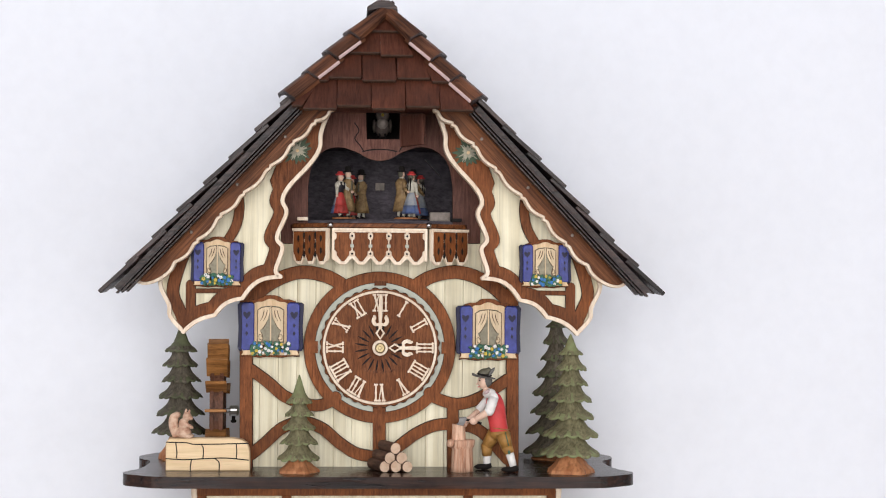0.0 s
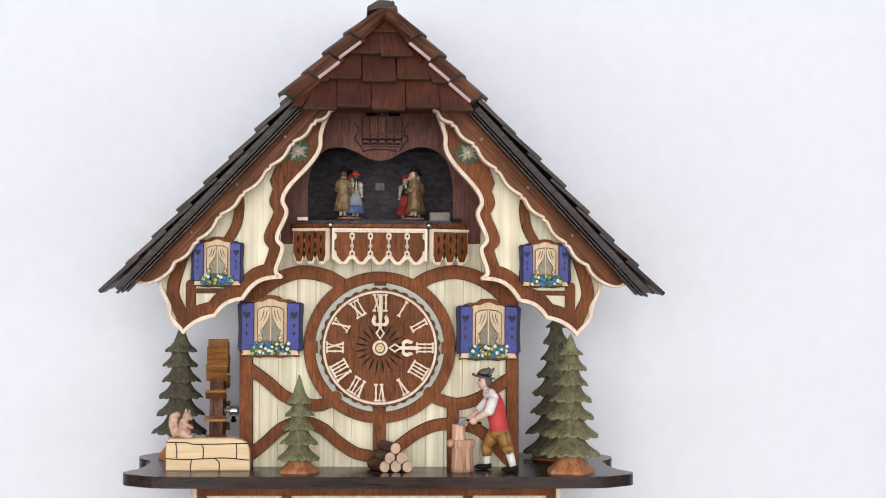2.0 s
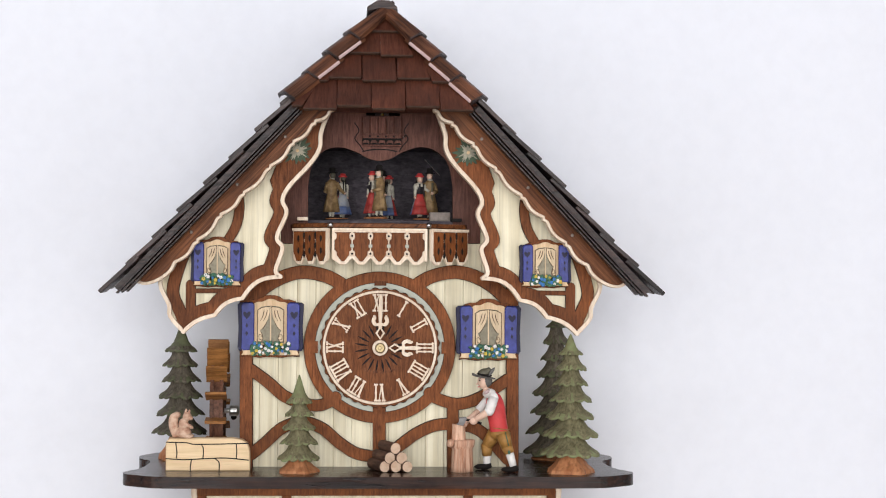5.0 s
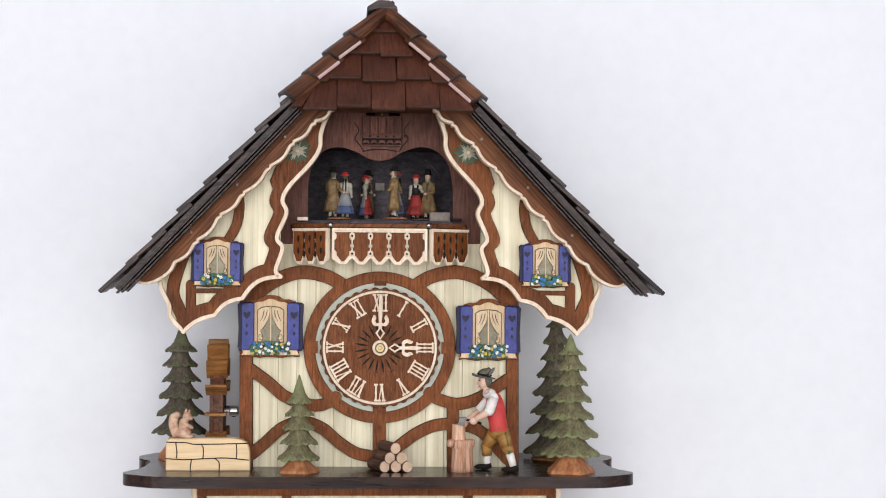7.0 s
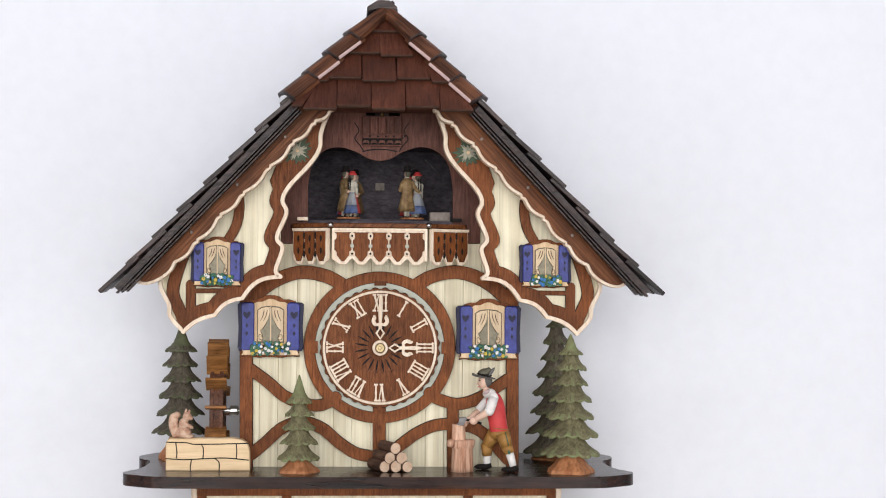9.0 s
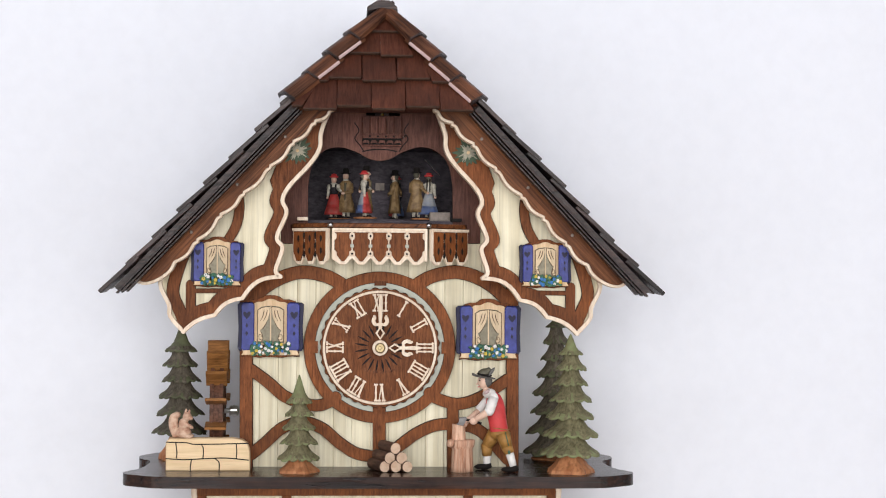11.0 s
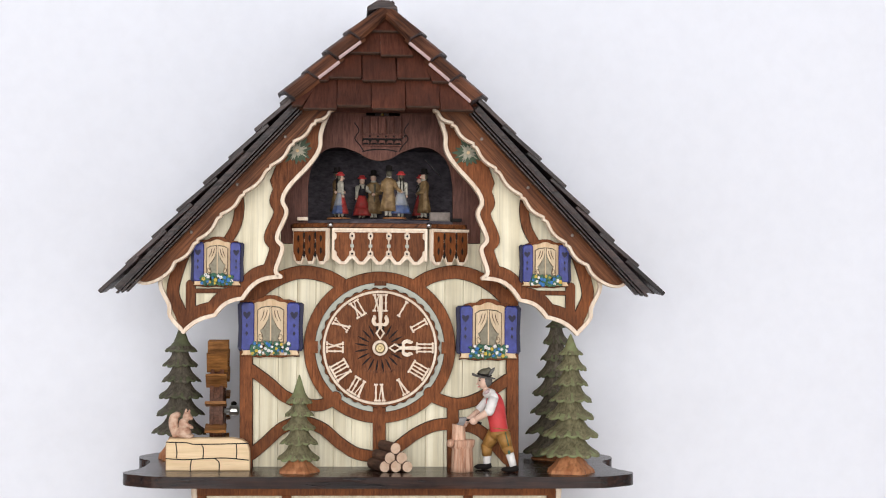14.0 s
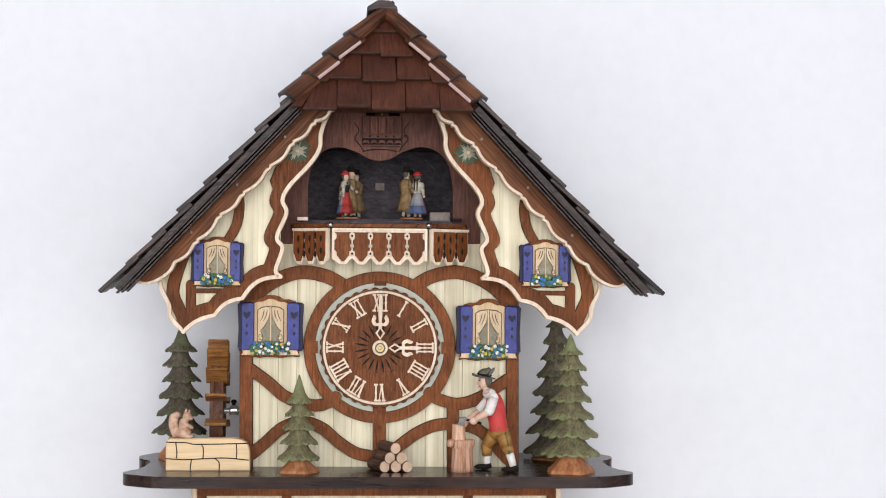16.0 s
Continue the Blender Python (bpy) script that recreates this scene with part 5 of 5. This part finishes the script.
def trough():
    """Pale wooden block painted as a brick trough, with rounded shoulders and black joints."""
    y0, y1 = -0.0235, -0.0135
    pts = [(-0.1586, -0.0015), (-0.0966, -0.0015), (-0.0968, 0.0140), (-0.0985, 0.0199), (-0.1027, 0.0228), (-0.1102, 0.0241), (-0.1560, 0.0236), (-0.1588, 0.0211)]
    pts = [(x, max(z, 0.0)) for x, z in pts]
    origin = (sum(p[0] for p in pts) / len(pts), (y0 + y1) / 2, 0.0)
    t = tagged(part("brick_trough", prism(pts, y0, y1, None, 0, 0.0007), STONE, None, "", None, False, origin), "pale wooden trough front with painted black brick joints", "trough")
    lines = [[(-0.1584, 0.0211), (-0.1435, 0.0207), (-0.1352, 0.0195), (-0.0977, 0.0203)], [(-0.1587, 0.0090), (-0.1454, 0.0082), (-0.1288, 0.0090), (-0.1143, 0.0094), (-0.0971, 0.0078)], [(-0.1514, 0.0207), (-0.1505, 0.0140), (-0.1508, 0.0090)], [(-0.1327, 0.0199), (-0.1310, 0.0161), (-0.1313, 0.0090)],
             [(-0.1068, 0.0199), (-0.1064, 0.0140), (-0.1067, 0.0090)], [(-0.1396, 0.0086), (-0.1404, 0.0036), (-0.1404, -0.0015)], [(-0.1226, 0.0090), (-0.1196, 0.0065), (-0.1192, 0.0023), (-0.1196, -0.0015)]]
    for l in lines:
        bm = strip(smooth_line(l, 4), 0.0008, y0 - 0.0002, y0 + 0.0004)
        part("painted_joint", bm, BLACK, t, "thin black painted joint", None, False).matrix_parent_inverse = Matrix.Translation(origin).inverted()
    return t


trough()


def squirrel():
    """One carved piece: sitting body, raised paws, tail curled up against the back."""
    bm = bmesh.new()
    k = 0.00047
    def lump(u, v, y, ru, rv, ry, tilt=0):
        ball(bm, (u * k, y * k, v * k), (ru * k, ry * k, rv * k), 0, 12, Matrix.Rotation(radians(tilt), 4, "Y"))
    lump(3, 9, 0, 13, 9, 11)            # haunches
    lump(4, 19, -1, 8.5, 13, 9, -8)     # chest
    lump(9, 34, -3, 7, 7.5, 7, 20)      # head
    lump(15, 32, -5, 4, 3.5, 4)         # muzzle
    lump(7, 42, -2, 2.2, 5.5, 2.5, 12)  # ear
    lump(12, 41, -4, 1.9, 5, 2.2, 18)
    lump(11, 21, -8, 6.5, 3.2, 3.2, 25)  # paws
    lump(14, 19, -3, 6, 3, 3, 35)
    lump(11, 3.5, -8, 8, 3.6, 5)        # feet
    lump(12, 3.5, 4, 8, 3.6, 5)
    for i in range(14):                  # tail
        a = i / 13
        lump(-10 - 3 * math.sin(a * 3.0) + 6 * max(0, a - 0.75) * 4 * 0.6, 5 + 37 * a - 9 * max(0, a - 0.8) * 3, 3, 5.5 + 2.5 * math.sin(a * 3), 5, 6)
    ob = part("squirrel_figurine", bm, SQUIRREL, None, "", Matrix.Translation((-0.1478, -0.0185, 0.0236)), True)
    mod = ob.modifiers.new("carved", "REMESH")
    mod.mode, mod.voxel_size, mod.use_smooth_shade = "VOXEL", 0.00042, True
    return tagged(ob, "carved pale reddish squirrel sitting on the trough", "figurine")


squirrel()

# ---- woodpile, chopping block and woodcutter ----
def logs():
    r, y0, y1 = 0.0055, -0.034, -0.006
    spots = [(0.0033, 0.0032), (0.0116, 0.0032), (0.0200, 0.0032), (0.0070, 0.0107), (0.0158, 0.0107), (0.0111, 0.0178)]
    for i, (x, z) in enumerate(spots):
        bm = bmesh.new()
        rr = r * (0.78 + 0.03 * math.sin(i * 2.1))
        lathe(bm, [(rr * 0.96, 0.0), (rr, 0.0008), (rr, 0.024), (rr * 0.9, 0.0245)], (0, 0, 0), 0, 16, 1.0, None, "y")
        for f in bm.faces:
            if abs(f.calc_center_median().y) < 0.0003:
                f.material_index = 1
        skew = Matrix.Rotation(radians(22), 4, "Z")
        tagged(part("log", bm, [BARK, LOGEND], None, "", Matrix.Translation((x, y0, (rr if i < 3 else z))) @ skew), "small round log with dark bark and pale sawn end", "log", "stacked logs")


logs()


def chopping_block():
    bm = bmesh.new()
    c = (0.0608, -0.028, -0.0013)
    w = 0.0084
    rows = []
    for q, h in ((1.0, 0), (0.96, 0.004), (0.90, 0.0168), (1.06, 0.0194), (1.08, 0.0236), (0.3, 0.0240)):
        rows.append([bm.verts.new((w * q * (1 + 0.06 * math.sin(3 * a + 1) + 0.03 * math.sin(7 * a)) * math.cos(a), w * 0.8 * q * (1 + 0.06 * math.sin(3 * a + 1)) * math.sin(a), h)) for a in [2 * math.pi * i / 24 for i in range(24)]])
    for a, b in zip(rows, rows[1:]):
        for i in range(24):
            bm.faces.new((a[i], a[(i + 1) % 24], b[(i + 1) % 24], b[i]))
    bm.faces.new(rows[0][::-1]), bm.faces.new(rows[-1])
    limb(bm, (-w * 0.9, -0.004, 0.0210), (-w * 1.25, -0.006, 0.0219), 0.0032, 0.0026, 0, 10)
    tagged(part("chopping_block", bm, RAWWOOD, None, "", Matrix.Translation((c[0], -0.028, 0)), True), "pinkish raw wooden chopping block on the base plate", "chopping block")
    bm = bmesh.new()
    lathe(bm, [(0.0053, 0), (0.0050, 0.0059), (0.0050, 0.0114), (0.0017, 0.0118)], (0, 0, 0), 0, 12)
    tagged(part("split_log", bm, RAWWOOD, None, "", Matrix.Translation((0.0583, -0.028, 0.0238))), "short raw log standing on the chopping block", "log")


chopping_block()
SHOULDER = (0.0835, -0.034, 0.0552)


def woodcutter():
    """Painted carved man leaning to the block; the axe arm is apart, as it swings."""
    slots = [SKIN, WHITE, RED, OCHRE, BLACK, GREY, LEAF, HAIR, PINK]
    y = -0.024
    k = 0.00043
    bm = bmesh.new()
    hip = Vector((0.0893, -0.024, 0.0278))
    # trunk
    before = len(bm.verts)
    lathe(bm, [(11 * k, -0.003), (15.5 * k, 0.000), (16.0 * k, 0.004), (15.6 * k, 0.008), (16.4 * k, 0.014), (16.6 * k, 0.019), (15.4 * k, 0.024), (12.5 * k, 0.028), (7 * k, 0.031)], (0, 0, 0), 2, 28, 0.78)
    bm.verts.ensure_lookup_table()
    bmesh.ops.transform(bm, matrix=Matrix.Translation(hip) @ Matrix.Rotation(radians(-9.5), 4, "Y"), verts=bm.verts[before:])
    ball(bm, (0.0814, -0.024, 0.0578), (12 * k, 11.5 * k, 9 * k), 1, 12)
    ball(bm, (0.0792, -0.0265, 0.0592), (7 * k, 8 * k, 3.4 * k), 8, 10, Matrix.Rotation(radians(-35), 4, "Y"))
    limb(bm, (0.0797, -0.024, 0.0590), (0.0771, -0.024, 0.0641), 5.5 * k, 5 * k, 0, 10)
    # head, hair, hat
    ball(bm, (0.0771, -0.024, 0.0667), (11 * k, 10 * k, 12.5 * k), 0, 14)
    ball(bm, (0.0792, -0.024, 0.0671), (10 * k, 10.6 * k, 11 * k), 7, 12)
    limb(bm, (0.0733, -0.024, 0.0658), (0.0716, -0.024, 0.0645), 2.4 * k, 1.2 * k, 0, 6)
    brim = Matrix.Rotation(radians(9), 4, "Y")
    ball(bm, (0.0770, -0.024, 0.0703), (21.5 * k, 17 * k, 2.4 * k), 7, 20, brim)
    ball(bm, (0.0702, -0.024, 0.0716), (6 * k, 11 * k, 2.4 * k), 7, 10, Matrix.Rotation(radians(30), 4, "Y"))
    ball(bm, (0.0775, -0.024, 0.0720), (13.8 * k, 12.6 * k, 3.0 * k), 4, 14, brim)
    ball(bm, (0.0776, -0.024, 0.0735), (12.5 * k, 11.5 * k, 7.5 * k), 5, 14, Matrix.Rotation(radians(-12), 4, "Y"))
    ball(bm, (0.0806, -0.024, 0.0752), (5.5 * k, 8 * k, 5.5 * k), 5, 10, Matrix.Rotation(radians(-30), 4, "Y"))
    ball(bm, (0.0826, -0.0285, 0.0745), (3.0 * k, 2.0 * k, 9 * k), 7, 8, Matrix.Rotation(radians(35), 4, "Y"))
    ball(bm, (0.0737, -0.0285, 0.0678), (1.6 * k, 1.0 * k, 1.2 * k), 4, 6)
    ball(bm, (0.0741, -0.0285, 0.0691), (2.6 * k, 0.9 * k, 0.8 * k), 7, 6)
    ball(bm, (0.0731, -0.0265, 0.0630), (2.2 * k, 1.6 * k, 0.9 * k), 2, 6)
    # far arm rests on the log
    limb(bm, (0.0822, -0.016, 0.0533), (0.0735, -0.018, 0.0445), 9 * k, 7 * k, 1, 10)
    limb(bm, (0.0744, -0.018, 0.0450), (0.0637, -0.024, 0.0362), 5.5 * k, 4.5 * k, 0, 10)
    ball(bm, (0.0624, -0.025, 0.0350), (6 * k, 5 * k, 6.5 * k), 0, 10)
    # legs: breeches, white stockings, dark shoes
    for (a, b, c, d, yy) in (((0.0864, -0.018, 0.0280), (0.0802, -0.017, 0.0177), (0.0808, -0.016, 0.0108), (0.0804, -0.016, 0.0014), -0.016), ((0.0913, -0.029, 0.0283), (0.0942, -0.031, 0.0184), (0.0962, -0.032, 0.0139), (0.0991, -0.033, 0.0035), -0.033)):
        limb(bm, a, b, 13 * k, 10 * k, 3, 12)
        ball(bm, b, 10 * k, 3, 12)
        limb(bm, b, c, 10 * k, 8.5 * k, 3, 12)
        limb(bm, c, d, 7.5 * k, 6 * k, 1, 12)
        ball(bm, (d[0] - 6 * k, yy, 5 * k), (16 * k, 8.5 * k, 5 * k), 4, 12)
        ball(bm, (d[0] + 1 * k, yy, 8 * k), (8 * k, 7.5 * k, 6 * k), 4, 10)
    ball(bm, hip, (18 * k, 14 * k, 11 * k), 3, 14)
    # waistband, side seam and embroidered stocking
    ball(bm, (0.0891, -0.024, 0.0318), (17.5 * k, 14 * k, 2.2 * k), 3, 16, Matrix.Rotation(radians(8), 4, "Y"))
    limb(bm, (0.0925, -0.0343, 0.0300), (0.0950, -0.0355, 0.0200), 0.9 * k, 0.9 * k, 6, 6)
    ball(bm, (0.0953, -0.0365, 0.0152), (2.6 * k, 1.2 * k, 3.5 * k), 6, 8)
    man = tagged(part("woodcutter_figurine", bm, slots, None, "", None, True, (hip.x, -0.024, 0.0)), "painted carved woodcutter, red waistcoat and ochre breeches, at the block", "figurine")
    # the near arm with the axe
    bm = bmesh.new()
    s = Vector(SHOULDER)
    hand_at = Vector((0.0687, -0.036, 0.0386))
    elbow = Vector((0.0802, -0.038, 0.0459))
    ball(bm, s, (9 * k, 6.5 * k, 10 * k), 1, 12)
    limb(bm, s, elbow, 9 * k, 8.5 * k, 1, 12)
    ball(bm, elbow, 8.5 * k, 1, 10)
    limb(bm, elbow, hand_at, 6.5 * k, 5 * k, 0, 10)
    ball(bm, hand_at, (8 * k, 6 * k, 7 * k), 0, 10)
    arm = part("arm", bm, slots, man, "white sleeved arm holding the axe", None, True, tuple(s))
    arm.matrix_basis = Matrix.Translation(s - Vector((hip.x, -0.024, 0.0)))
    bm = bmesh.new()
    limb(bm, (0.0746, -0.036, 0.0365), (0.0603, -0.036, 0.0403), 2.2 * k, 2.0 * k, 0, 8)
    part("axe_handle", bm, BLACK, arm, "dark axe handle", None, True).matrix_parent_inverse = Matrix.Translation(s).inverted()
    blade = prism([(0.0577, 0.0407), (0.0628, 0.0415), (0.0640, 0.0399), (0.0620, 0.0378), (0.0611, 0.0348), (0.0561, 0.0357), (0.0582, 0.0382)], -0.0375, -0.0345, None, 0, 0.0005)
    part("axe_head", blade, AXE, arm, "grey metal axe head").matrix_parent_inverse = Matrix.Translation(s).inverted()
    return arm


HAIR = paint("grey_hair_paint", (0.13, 0.12, 0.11), 0.6, 0.3)
axe_arm = woodcutter()


# ---- what moves ----
def motions():
    # the carousel turns slowly; every couple also spins on its own disc
    def orbit(t):
        return 12.7 * (max(t, 1.12) - 12.7)

    def spin(t):
        return 158.0 * (max(t, 1.12) - 12.76)

    times = [0.0, 0.5, 1.0, 1.1] + [1.1 + 0.25 * i for i in range(1, 60)] + [16.0]
    times = [t for t in times if t <= 16.0]
    walk(table, [(t, pose(AXIS[0], AXIS[1], STAGE_Z - 0.0005, 0, 0, orbit(t))) for t in times])
    for k, c in enumerate(couples):
        rows = []
        for t in times:
            a = radians(orbit(t) + 90 * k)
            rows.append((t, pose(AXIS[0] + ORBIT * math.sin(a), AXIS[1] - ORBIT * math.cos(a), STAGE_Z + 0.0012, 0, 0, 90 * k + spin(t))))
        walk(c, rows)
    # cuckoo's door shuts, the bird draws back
    swing = ((0, 120), (0.8, 120), (0.9, 98), (1.0, 42), (1.1, 0), (16, 0))
    walk(door, [(t, pose(*HINGE, 0, 0, a)) for t, a in swing])
    bx, bz = 0.0009, 0.2655
    walk(bird, [(t, pose(bx, y, bz + dz, a)) for t, y, dz, a in ((0, 0.026, 0.0005, -14), (0.2, 0.026, 0.0005, -14), (0.4, 0.022, -0.001, 4), (0.55, 0.018, -0.0018, 14), (0.8, 0.018, -0.0018, 14), (0.95, 0.034, 0.002, -8), (1.1, 0.036, 0.002, -8), (16, 0.036, 0.002, -8))])
    # the axe is lifted once and falls
    base = axe_arm.matrix_basis.translation.copy()
    lift = ((0, 0), (0.1, 1), (0.2, 8), (0.3, 17), (0.4, 26), (0.5, 30), (0.6, 32), (0.7, 30), (0.8, 20), (0.9, 8), (1.0, 0), (16, 0))
    walk(axe_arm, [(t, pose(base.x, base.y, base.z, 0, a, 0)) for t, a in lift])
    # the mill wheel turns towards the front
    def roll(t):
        return 17.4 + 8.3 * max(0.0, t - 1.2)
    walk(wheel, [(t, pose(WHEEL_X, WHEEL_Y, WHEEL_Z, roll(t), 0, 2)) for t in (0, 0.6, 1.2, 1.7, 3.2, 5.2, 7.2, 9.2, 11.2, 13.2, 15.2, 16)])


motions()
